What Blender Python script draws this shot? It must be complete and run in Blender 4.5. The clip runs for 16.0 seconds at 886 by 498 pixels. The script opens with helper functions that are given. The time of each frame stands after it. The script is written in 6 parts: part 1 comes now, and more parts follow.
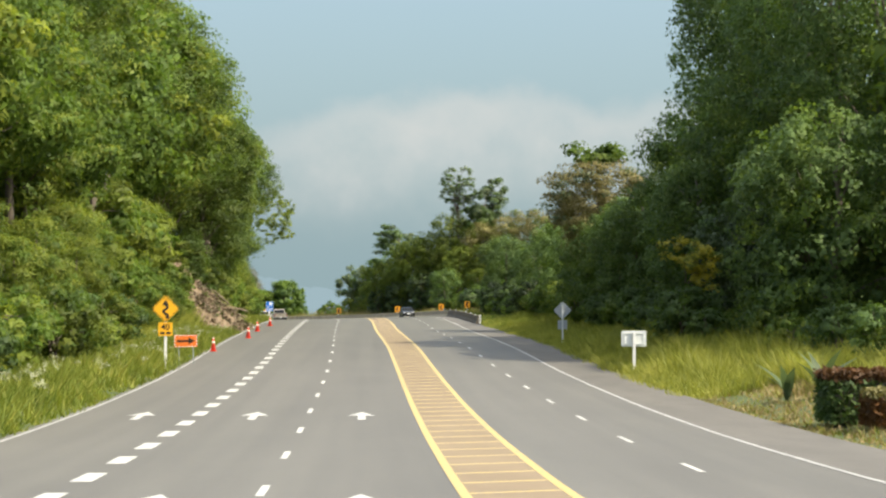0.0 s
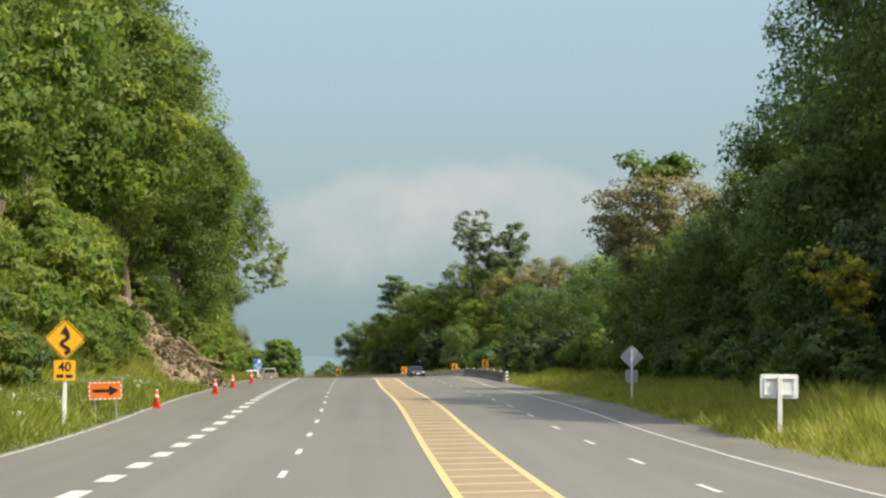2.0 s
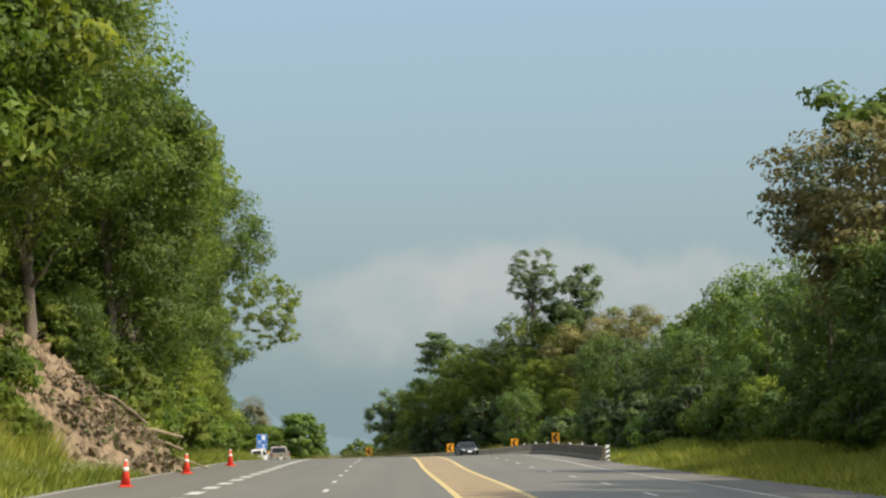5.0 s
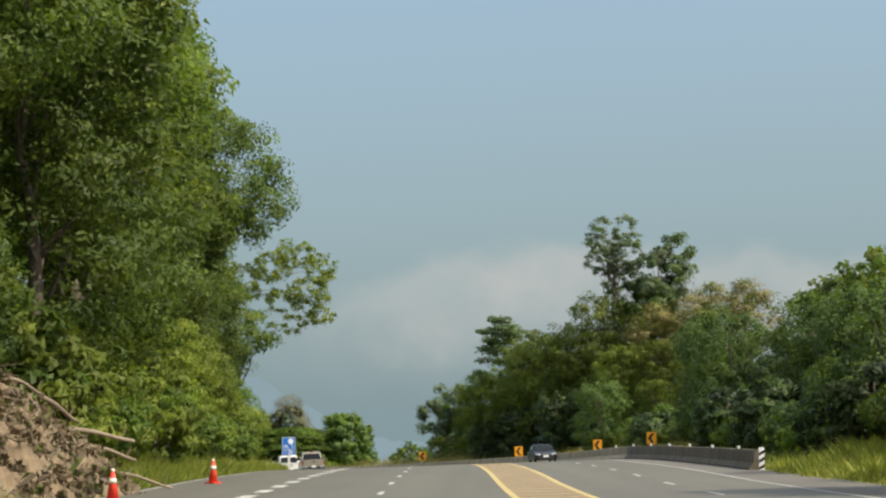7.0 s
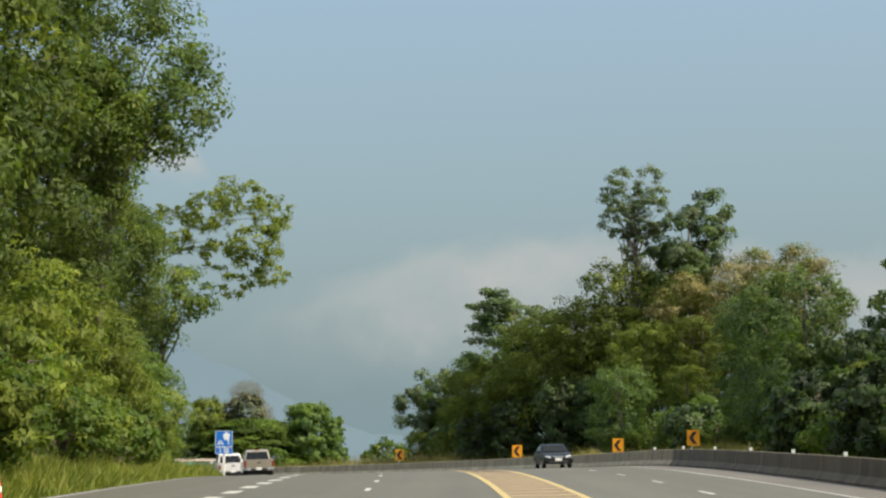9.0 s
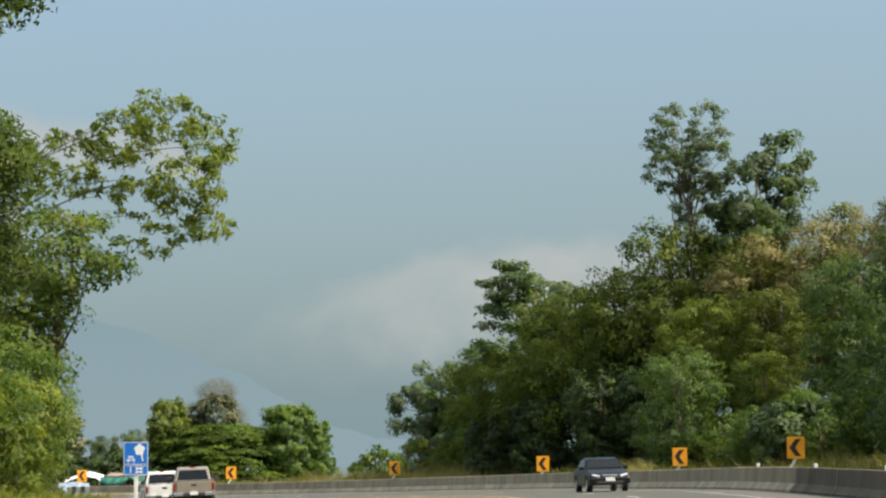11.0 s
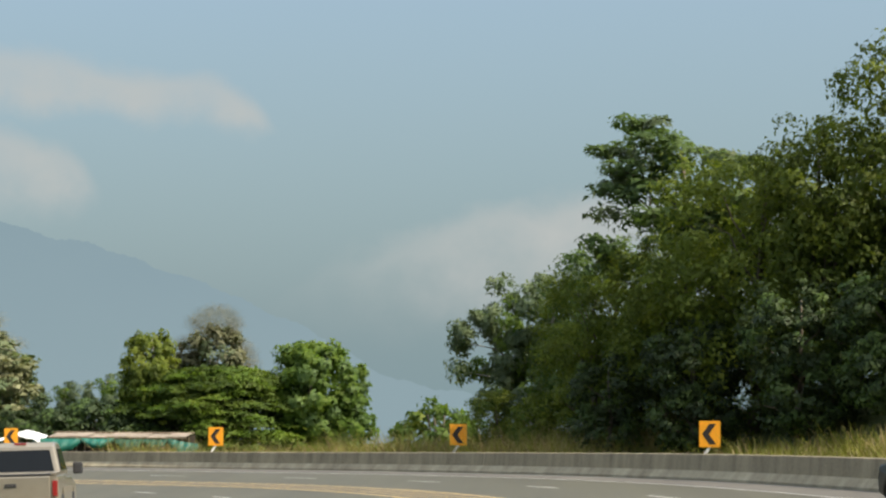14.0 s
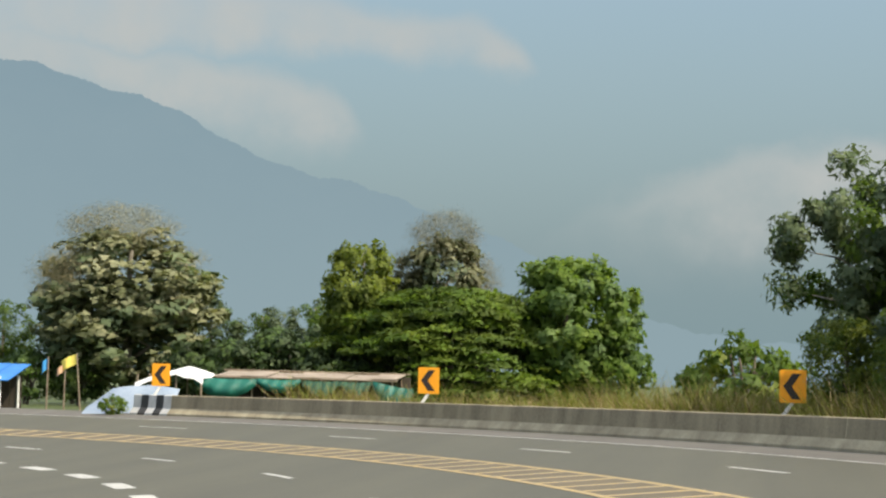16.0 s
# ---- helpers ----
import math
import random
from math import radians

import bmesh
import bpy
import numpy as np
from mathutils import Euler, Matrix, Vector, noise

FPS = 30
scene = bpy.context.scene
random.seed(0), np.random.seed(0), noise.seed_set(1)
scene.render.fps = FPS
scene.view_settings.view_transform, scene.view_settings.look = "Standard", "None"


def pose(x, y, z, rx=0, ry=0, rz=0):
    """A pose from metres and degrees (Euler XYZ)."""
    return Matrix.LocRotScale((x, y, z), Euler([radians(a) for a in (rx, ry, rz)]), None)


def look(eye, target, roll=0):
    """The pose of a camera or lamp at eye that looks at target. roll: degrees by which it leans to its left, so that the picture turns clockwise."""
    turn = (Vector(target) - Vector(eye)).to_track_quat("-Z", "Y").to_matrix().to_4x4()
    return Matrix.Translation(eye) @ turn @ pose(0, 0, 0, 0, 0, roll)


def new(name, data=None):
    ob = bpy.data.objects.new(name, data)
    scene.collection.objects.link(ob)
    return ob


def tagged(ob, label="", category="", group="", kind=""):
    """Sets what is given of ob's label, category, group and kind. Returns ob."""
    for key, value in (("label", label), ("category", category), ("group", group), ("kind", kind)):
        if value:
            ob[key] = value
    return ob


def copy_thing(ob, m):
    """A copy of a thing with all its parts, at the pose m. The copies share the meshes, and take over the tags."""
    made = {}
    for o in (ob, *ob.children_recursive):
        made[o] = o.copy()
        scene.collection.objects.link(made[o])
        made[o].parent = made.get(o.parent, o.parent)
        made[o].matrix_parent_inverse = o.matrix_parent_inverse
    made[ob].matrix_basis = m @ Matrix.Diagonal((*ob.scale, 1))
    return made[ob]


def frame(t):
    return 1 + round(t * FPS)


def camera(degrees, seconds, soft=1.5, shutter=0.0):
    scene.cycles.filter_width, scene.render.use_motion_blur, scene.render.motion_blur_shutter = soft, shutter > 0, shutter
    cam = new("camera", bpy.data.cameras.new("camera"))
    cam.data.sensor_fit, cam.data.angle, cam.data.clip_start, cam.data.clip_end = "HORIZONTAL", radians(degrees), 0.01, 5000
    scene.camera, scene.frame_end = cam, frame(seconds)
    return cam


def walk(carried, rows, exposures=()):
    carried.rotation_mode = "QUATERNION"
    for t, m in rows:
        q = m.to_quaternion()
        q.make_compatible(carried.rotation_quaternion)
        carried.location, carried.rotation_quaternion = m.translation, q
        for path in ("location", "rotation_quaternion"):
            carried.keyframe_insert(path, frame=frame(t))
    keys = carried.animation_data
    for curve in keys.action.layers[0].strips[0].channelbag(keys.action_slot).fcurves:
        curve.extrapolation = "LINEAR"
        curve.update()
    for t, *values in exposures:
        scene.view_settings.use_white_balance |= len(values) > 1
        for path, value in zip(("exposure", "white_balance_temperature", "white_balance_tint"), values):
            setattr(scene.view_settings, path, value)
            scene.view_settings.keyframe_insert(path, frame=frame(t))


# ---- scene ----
# ---- camera ----
cam = camera(23.00, 16.0, soft=2.3)
# seconds, eye x y z, heading, tilt, lean (degrees)
PATH = [
    (0.0, 0.00, -0.00, 0.00, -2.050, 1.251, 0.13),
    (0.5, 0.02, 9.52, -0.46, -2.010, 1.801, -0.03),
    (1.0, 0.02, 19.04, -0.88, -1.904, 2.346, 0.19),
    (1.5, -0.00, 28.59, -1.24, -1.866, 2.517, 0.36),
    (2.0, 0.03, 38.16, -1.52, -1.954, 3.098, 0.32),
    (2.5, 0.04, 47.73, -1.72, -1.693, 3.319, 0.37),
    (3.0, 0.04, 57.30, -1.86, -1.242, 3.876, 0.02),
    (3.5, 0.11, 66.88, -1.95, -1.157, 4.156, -0.15),
    (4.0, 0.16, 76.45, -1.99, -1.355, 4.582, -0.30),
    (6.5, -0.20, 123.96, -1.93, 0.137, 5.463, -0.57),
    (7.0, -0.32, 133.36, -1.83, 0.403, 5.293, -0.77),
    (7.5, -0.46, 142.65, -1.73, 0.386, 5.276, -0.46),
    (8.0, -0.56, 151.83, -1.64, 0.205, 5.249, -0.37),
    (8.5, -0.65, 160.92, -1.57, 0.046, 5.180, 0.10),
    (9.0, -0.76, 169.94, -1.47, -0.058, 5.127, -0.04),
    (11.3, -0.71, 210.97, -1.00, 0.164, 5.234, -0.46),
    (11.5, -0.78, 214.52, -0.98, 0.438, 5.230, -0.61),
    (12.0, -1.00, 223.35, -0.92, 1.003, 5.440, -0.53),
    (12.5, -1.24, 232.14, -0.87, 1.111, 4.955, -0.25),
    (13.0, -1.52, 240.91, -0.87, 1.238, 4.844, -0.25),
    (13.5, -1.89, 249.63, -0.87, 1.333, 4.252, 0.10),
    (14.0, -2.24, 258.23, -0.87, 1.615, 3.973, 0.39),
    (14.5, -2.64, 266.70, -0.89, 2.169, 3.720, 0.14),
    (15.0, -3.16, 275.04, -0.95, 3.298, 2.999, 0.93),
    (15.5, -3.97, 283.38, -1.09, 5.787, 2.551, 0.62),
    (16.0, -4.98, 291.73, -1.26, 8.474, 2.346, 1.38),
]
rows = []
for t, x, y, z, head, tilt, lean in PATH:
    h, k = radians(head), radians(tilt)
    way = Vector((-math.sin(h) * math.cos(k), math.cos(h) * math.cos(k), math.sin(k)))
    rows.append((t, look((x, y, z), Vector((x, y, z)) + 100 * way, lean)))
# seconds, stops
EXPOSURE = [(0, 1.26), (2, 1.16), (4, 1.04), (7, 0.86), (9, 0.86), (12, 0.89), (16, 0.87)]
walk(cam, rows, EXPOSURE)
# ---- end of camera ----

# ---- light ----
SUN_EL, SUN_AZ = radians(51), radians(117)      # azimuth clockwise from +y: right of the road
world = bpy.data.worlds.new("sky")
scene.world = world
world.use_nodes = True
W = world.node_tree
W.nodes.clear()


def wmath(op, a, b=0.0, clamp=False):
    n = W.nodes.new("ShaderNodeMath")
    n.operation, n.use_clamp = op, clamp
    for i, v in enumerate((a, b)):
        if isinstance(v, (int, float)):
            n.inputs[i].default_value = v
        else:
            W.links.new(v, n.inputs[i])
    return n.outputs[0]


def wsmooth(value, low, high):
    n = W.nodes.new("ShaderNodeMapRange")
    n.interpolation_type = "SMOOTHSTEP"
    n.inputs[1].default_value, n.inputs[2].default_value = low, high
    W.links.new(value, n.inputs[0])
    return n.outputs[0]


def wmix(fac, a, b):
    n = W.nodes.new("ShaderNodeMix")
    n.data_type = "RGBA"
    for socket, v in ((n.inputs[0], fac), (n.inputs[6], a), (n.inputs[7], b)):
        if isinstance(v, (tuple, float)):
            socket.default_value = v
        else:
            W.links.new(v, socket)
    return n.outputs[2]


nishita = W.nodes.new("ShaderNodeTexSky")
nishita.sky_type, nishita.sun_disc = "NISHITA", False
nishita.sun_elevation, nishita.sun_rotation = SUN_EL, SUN_AZ
nishita.air_density, nishita.dust_density, nishita.ozone_density = 1.0, 4.0, 1.0
coord = W.nodes.new("ShaderNodeTexCoord")
split = W.nodes.new("ShaderNodeSeparateXYZ")
W.links.new(coord.outputs["Generated"], split.inputs[0])
sx, sy, sz = split.outputs
horiz = wmath("SQRT", wmath("ADD", wmath("MULTIPLY", sx, sx), wmath("MULTIPLY", sy, sy)))
elev = wmath("DIVIDE", sz, wmath("MAXIMUM", horiz, 0.01))
side = wmath("DIVIDE", sx, wmath("MAXIMUM", horiz, 0.01))
wn = W.nodes.new("ShaderNodeTexNoise")
wn.inputs["Scale"].default_value, wn.inputs["Detail"].default_value = 34.0, 8.0
wn.inputs["Roughness"].default_value = 0.55
W.links.new(coord.outputs["Generated"], wn.inputs["Vector"])
puff = wmath("SUBTRACT", wn.outputs["Fac"], 0.5)
wn2 = W.nodes.new("ShaderNodeTexNoise")
wn2.inputs["Scale"].default_value, wn2.inputs["Detail"].default_value = 5.0, 3.0
W.links.new(coord.outputs["Generated"], wn2.inputs["Vector"])
broad = wmath("SUBTRACT", wn2.outputs["Fac"], 0.5)


def curve_of(points):
    """A height that follows the bearing: (side, elevation) points joined smoothly."""
    lo, hi = points[0][0], points[-1][0]
    m = W.nodes.new("ShaderNodeMapRange")
    m.inputs[1].default_value, m.inputs[2].default_value = lo, hi
    W.links.new(side, m.inputs[0])
    r = W.nodes.new("ShaderNodeValToRGB")
    r.color_ramp.interpolation = "B_SPLINE"
    while len(r.color_ramp.elements) < len(points):
        r.color_ramp.elements.new(0.5)
    for e, (x, v) in zip(r.color_ramp.elements, points):
        e.position, e.color = (x - lo) / (hi - lo), (v, v, v, 1)
    W.links.new(m.outputs[0], r.inputs[0])
    return r.outputs[0]


def cloud(top, bottom, soft_top, soft_low, rough):
    """A cloud between two outlines, with a billowing upper edge that melts away below."""
    e = wmath("ADD", elev, wmath("ADD", wmath("MULTIPLY", puff, rough), wmath("MULTIPLY", swell, rough * 0.9)))
    over = wsmooth(wmath("SUBTRACT", curve_of(top), e), -soft_top * 0.3, soft_top)
    under = wsmooth(wmath("SUBTRACT", e, curve_of(bottom)), 0.0, soft_low)
    return wmath("MULTIPLY", over, under)


wn3 = W.nodes.new("ShaderNodeTexNoise")
wn3.inputs["Scale"].default_value, wn3.inputs["Detail"].default_value = 13.0, 2.0
W.links.new(coord.outputs["Generated"], wn3.inputs["Vector"])
swell = wmath("SUBTRACT", wn3.outputs["Fac"], 0.5)
ahead = wsmooth(sy, 0.5, 0.7)
clouds = cloud([(-0.16, 0.035), (-0.09, 0.062), (-0.05, 0.077), (-0.013, 0.088), (0.04, 0.106), (0.107, 0.088), (0.17, 0.094), (0.25, 0.080), (0.4, 0.06)],
               [(-0.16, 0.020), (0.05, 0.018), (0.4, 0.02)], 0.013, 0.060, 0.034)
clouds = wmath("MULTIPLY", clouds, wsmooth(side, -0.13, 0.0))
clouds = wmath("MAXIMUM", clouds, cloud([(-0.60, 0.20), (-0.40, 0.180), (-0.27, 0.166), (-0.19, 0.154), (-0.145, 0.152), (-0.115, 0.146), (-0.098, 0.120), (-0.09, 0.06)],
                                        [(-0.60, 0.12), (-0.30, 0.121), (-0.19, 0.121), (-0.12, 0.118), (-0.10, 0.125), (-0.09, 0.14)], 0.010, 0.016, 0.022))
clouds = wmath("MAXIMUM", clouds, cloud([(-0.60, 0.15), (-0.33, 0.138), (-0.27, 0.130), (-0.225, 0.121), (-0.198, 0.114), (-0.18, 0.090), (-0.172, 0.04)],
                                        [(-0.60, 0.10), (-0.30, 0.098), (-0.25, 0.082), (-0.21, 0.074), (-0.185, 0.080), (-0.172, 0.10)], 0.009, 0.026, 0.020))
clouds = wmath("MULTIPLY", clouds, wmath("MULTIPLY", ahead, wmath("ADD", 0.88, wmath("MULTIPLY", puff, 1.3))))
clouds = wmath("MAXIMUM", clouds, wmath("MULTIPLY", wsmooth(wmath("ADD", wmath("MULTIPLY", puff, 0.6), wmath("MULTIPLY", broad, 0.8)), 0.02, 0.3), wsmooth(elev, 0.35, 0.8)))
strength = W.nodes.new("ShaderNodeVectorMath")
strength.operation = "SCALE"
strength.inputs[3].default_value = 0.14
W.links.new(nishita.outputs[0], strength.inputs[0])
haze = wsmooth(wmath("SUBTRACT", 0.55, elev), 0.0, 0.55)
hazed = wmix(wmath("MULTIPLY", haze, 0.82), strength.outputs[0], (0.138, 0.195, 0.2105, 1))
# brighter sky overhead, outside the view, added to lighten the shadows
fill_veil = wmath("MULTIPLY", wsmooth(elev, 0.3, 1.2), wmath("ADD", 0.55, broad))
hazed = wmix(fill_veil, hazed, (0.74, 0.78, 0.78, 1))
cloudy = wmix(wmath("MULTIPLY", clouds, 0.72), hazed, (0.285, 0.292, 0.282, 1))
low = wmix(wmath("MULTIPLY", wsmooth(wmath("SUBTRACT", 0.06, elev), 0.0, 0.06), 0.45), cloudy, (0.136, 0.187, 0.199, 1))
bg = W.nodes.new("ShaderNodeBackground")
W.links.new(low, bg.inputs[0])
bg.inputs[1].default_value = 1.0
out = W.nodes.new("ShaderNodeOutputWorld")
W.links.new(bg.outputs[0], out.inputs[0])

sun_data = bpy.data.lights.new("sun", "SUN")
sun_data.energy, sun_data.angle, sun_data.color = 3.15, radians(0.6), (1.0, 0.90, 0.72)
sun = new("sun", sun_data)
toward = Vector((math.sin(SUN_AZ) * math.cos(SUN_EL), math.cos(SUN_AZ) * math.cos(SUN_EL), math.sin(SUN_EL)))
sun.matrix_world = look(toward * 100, (0, 0, 0))


# ---- materials ----
def material(name, build):
    m = bpy.data.materials.new(name)
    m.use_nodes = True
    tree = m.node_tree
    build(tree, tree.nodes["Principled BSDF"])
    return m


def noise_node(tree, scale, detail=4.0, space="Object", stretch=None, rough=0.6):
    c = tree.nodes.new("ShaderNodeTexCoord")
    n = tree.nodes.new("ShaderNodeTexNoise")
    n.inputs["Scale"].default_value, n.inputs["Detail"].default_value, n.inputs["Roughness"].default_value = scale, detail, rough
    source = c.outputs[space]
    if stretch:
        mp = tree.nodes.new("ShaderNodeMapping")
        mp.inputs["Scale"].default_value = stretch
        tree.links.new(source, mp.inputs[0])
        source = mp.outputs[0]
    tree.links.new(source, n.inputs["Vector"])
    return n.outputs["Fac"]


def ramp(tree, fac, stops):
    r = tree.nodes.new("ShaderNodeValToRGB")
    while len(r.color_ramp.elements) < len(stops):
        r.color_ramp.elements.new(0.5)
    for e, (pos, col) in zip(r.color_ramp.elements, stops):
        e.position, e.color = pos, (*col, 1)
    tree.links.new(fac, r.inputs[0])
    return r.outputs[0]


def mixed(tree, fac, a, b, how="MIX"):
    n = tree.nodes.new("ShaderNodeMix")
    n.data_type, n.blend_type = "RGBA", how
    for socket, v in ((n.inputs[0], fac), (n.inputs[6], a), (n.inputs[7], b)):
        if isinstance(v, (float, int)):
            socket.default_value = v
        elif isinstance(v, tuple):
            socket.default_value = (*v, 1)
        else:
            tree.links.new(v, socket)
    return n.outputs[2]


def bumped(tree, bsdf, height, strength=0.3, distance=0.02):
    b = tree.nodes.new("ShaderNodeBump")
    b.inputs["Strength"].default_value, b.inputs["Distance"].default_value = strength, distance
    tree.links.new(height, b.inputs["Height"])
    tree.links.new(b.outputs[0], bsdf.inputs["Normal"])


def surface(name, dark, light, scale=2.0, rough=0.8, fine=40.0, bump=0.2, metal=0.0, stretch=None):
    """A worn surface: two tones blended by broad and fine noise."""
    def build(tree, b):
        broad_n = noise_node(tree, scale, 5, stretch=stretch)
        fine_n = noise_node(tree, fine, 3)
        c = ramp(tree, broad_n, [(0.3, dark), (0.7, light)])
        c = mixed(tree, 0.25, c, ramp(tree, fine_n, [(0.3, tuple(v * 0.75 for v in dark)), (0.7, tuple(min(1, v * 1.15) for v in light))]))
        tree.links.new(c, b.inputs["Base Color"])
        b.inputs["Roughness"].default_value, b.inputs["Metallic"].default_value = rough, metal
        if bump:
            bumped(tree, b, fine_n, bump, 0.01)
    return material(name, build)


def leaf_material(name, dark, mid, light, shine=0.35):
    """Leaves: every one its own tone, drifting over the crown, with light shining through."""
    def build(tree, b):
        geo = tree.nodes.new("ShaderNodeNewGeometry")
        drift = noise_node(tree, 0.45, 3)
        info = tree.nodes.new("ShaderNodeObjectInfo")
        c = ramp(tree, geo.outputs["Random Per Island"], [(0.0, dark), (0.5, mid), (1.0, light)])
        c = mixed(tree, 0.66, c, ramp(tree, drift, [(0.34, dark), (0.5, mid), (0.66, light)]))
        hsv = tree.nodes.new("ShaderNodeHueSaturation")
        span = tree.nodes.new("ShaderNodeMapRange")
        span.inputs[3].default_value, span.inputs[4].default_value = 0.75, 1.25
        tree.links.new(info.outputs["Random"], span.inputs[0])
        tree.links.new(span.outputs[0], hsv.inputs["Value"])
        tree.links.new(c, hsv.inputs["Color"])
        tree.links.new(hsv.outputs[0], b.inputs["Base Color"])
        b.inputs["Roughness"].default_value = 0.55
        b.inputs["Specular IOR Level"].default_value = 0.25
        t = tree.nodes.new("ShaderNodeBsdfTranslucent")
        tree.links.new(mixed(tree, 1.0, hsv.outputs[0], (1.0, 1.0, 0.62), "MULTIPLY"), t.inputs[0])
        mix = tree.nodes.new("ShaderNodeMixShader")
        mix.inputs[0].default_value = shine
        tree.links.new(b.outputs[0], mix.inputs[1])
        tree.links.new(t.outputs[0], mix.inputs[2])
        tree.links.new(mix.outputs[0], tree.nodes["Material Output"].inputs[0])
    return material(name, build)


def asphalt_build(tree, b):
    fine = noise_node(tree, 30.0, 4)
    patch = noise_node(tree, 0.35, 5, stretch=(1.0, 0.22, 1.0))
    track = noise_node(tree, 0.9, 2, stretch=(1.0, 0.012, 1.0))
    c = ramp(tree, patch, [(0.3, (0.0926, 0.088, 0.075)), (0.7, (0.1245, 0.118, 0.099))])
    c = mixed(tree, 0.35, c, ramp(tree, track, [(0.35, (0.0791, 0.075, 0.064)), (0.65, (0.1380, 0.131, 0.109))]))
    c = mixed(tree, 0.25, c, ramp(tree, fine, [(0.35, (0.0666, 0.064, 0.053)), (0.65, (0.1573, 0.150, 0.127))]))
    # the asphalt turns darker and browner from y = 110 to y = 320
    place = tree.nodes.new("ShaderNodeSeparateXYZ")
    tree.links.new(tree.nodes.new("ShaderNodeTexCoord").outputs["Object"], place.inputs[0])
    browner = tree.nodes.new("ShaderNodeMapRange")
    browner.inputs[1].default_value, browner.inputs[2].default_value = 110.0, 320.0
    tree.links.new(place.outputs[1], browner.inputs[0])
    c = mixed(tree, browner.outputs[0], c, mixed(tree, 1.0, c, (0.715, 0.715, 0.55), "MULTIPLY"))
    tree.links.new(c, b.inputs["Base Color"])
    b.inputs["Roughness"].default_value = 0.68
    bumped(tree, b, fine, 0.25, 0.004)


def paint(name, colour, worn, amount=0.45):
    def build(tree, b):
        wear = noise_node(tree, 6.0, 6, rough=0.7)
        fine = noise_node(tree, 45.0, 3)
        f = ramp(tree, wear, [(amount + 0.08, (0, 0, 0)), (amount + 0.25, (1, 1, 1))])
        c = mixed(tree, f, colour, worn)
        tree.links.new(mixed(tree, 0.12, c, ramp(tree, fine, [(0.3, (0.1, 0.1, 0.1)), (0.7, (0.8, 0.8, 0.8))])), b.inputs["Base Color"])
        b.inputs["Roughness"].default_value = 0.6
    return material(name, build)


def ground_build(tree, b):
    broad_n = noise_node(tree, 0.12, 6)
    fine = noise_node(tree, 1.6, 5)
    c = ramp(tree, broad_n, [(0.35, (0.030, 0.055, 0.012)), (0.55, (0.055, 0.085, 0.018)), (0.72, (0.12, 0.11, 0.045))])
    c = mixed(tree, 0.4, c, ramp(tree, fine, [(0.3, (0.025, 0.035, 0.010)), (0.7, (0.10, 0.11, 0.035))]))
    tree.links.new(c, b.inputs["Base Color"])
    b.inputs["Roughness"].default_value = 0.95
    bumped(tree, b, fine, 0.6, 0.15)


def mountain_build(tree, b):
    # glowing backdrop: the haze of the air is part of its colour
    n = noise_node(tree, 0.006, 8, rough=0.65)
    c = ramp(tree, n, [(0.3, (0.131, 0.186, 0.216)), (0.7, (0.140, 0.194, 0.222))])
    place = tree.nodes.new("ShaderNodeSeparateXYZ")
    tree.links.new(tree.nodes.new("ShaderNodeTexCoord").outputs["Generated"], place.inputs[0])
    # painted haze thickens towards the foot of the ridge
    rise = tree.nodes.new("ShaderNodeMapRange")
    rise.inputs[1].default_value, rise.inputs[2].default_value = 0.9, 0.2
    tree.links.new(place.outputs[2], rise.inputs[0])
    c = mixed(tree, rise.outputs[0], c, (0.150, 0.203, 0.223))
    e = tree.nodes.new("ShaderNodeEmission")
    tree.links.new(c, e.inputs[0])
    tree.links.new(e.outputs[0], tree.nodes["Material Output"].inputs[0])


def plain(name, colour, rough=0.5, metal=0.0, coat=0.0, grain=0.0):
    def build(tree, b):
        n = noise_node(tree, 3.0, 5)
        c = mixed(tree, 0.5, colour, ramp(tree, n, [(0.3, tuple(v * 0.82 for v in colour)), (0.7, tuple(min(1, v * 1.1) for v in colour))]))
        tree.links.new(c, b.inputs["Base Color"])
        b.inputs["Roughness"].default_value, b.inputs["Metallic"].default_value = rough, metal
        b.inputs["Coat Weight"].default_value = coat
    return material(name, build)


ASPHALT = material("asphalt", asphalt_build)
SHOULDER = surface("shoulder_asphalt", (0.084, 0.078, 0.067), (0.130, 0.121, 0.102), 0.5, 0.85, 30, 0.3, stretch=(1, 0.3, 1))
WHITE_PAINT = paint("white_road_paint", (0.47, 0.465, 0.42), (0.19, 0.187, 0.17), 0.42)
EDGE_PAINT = paint("white_edge_paint", (0.41, 0.405, 0.37), (0.155, 0.15, 0.14), 0.36)
YELLOW_PAINT = paint("yellow_road_paint", (0.46, 0.335, 0.070), (0.23, 0.185, 0.10), 0.40)
OLD_YELLOW = paint("faded_yellow_road_paint", (0.40, 0.270, 0.060), (0.20, 0.155, 0.080), 0.36)
OLD_MEDIAN = surface("faded_tan_median_paint", (0.090, 0.078, 0.054), (0.140, 0.113, 0.070), 0.6, 0.85, 25, 0.2, stretch=(1, 0.3, 1))
MEDIAN_PAINT = surface("tan_median_paint", (0.165, 0.122, 0.074), (0.230, 0.175, 0.108), 0.6, 0.85, 25, 0.2, stretch=(1, 0.3, 1))
GROUND = material("grassy_ground", ground_build)
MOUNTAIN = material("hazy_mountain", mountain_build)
CONCRETE_DARK = surface("stained_concrete", (0.160, 0.132, 0.084), (0.400, 0.335, 0.215), 1.3, 0.92, 14, 0.35, stretch=(1, 1, 0.25))
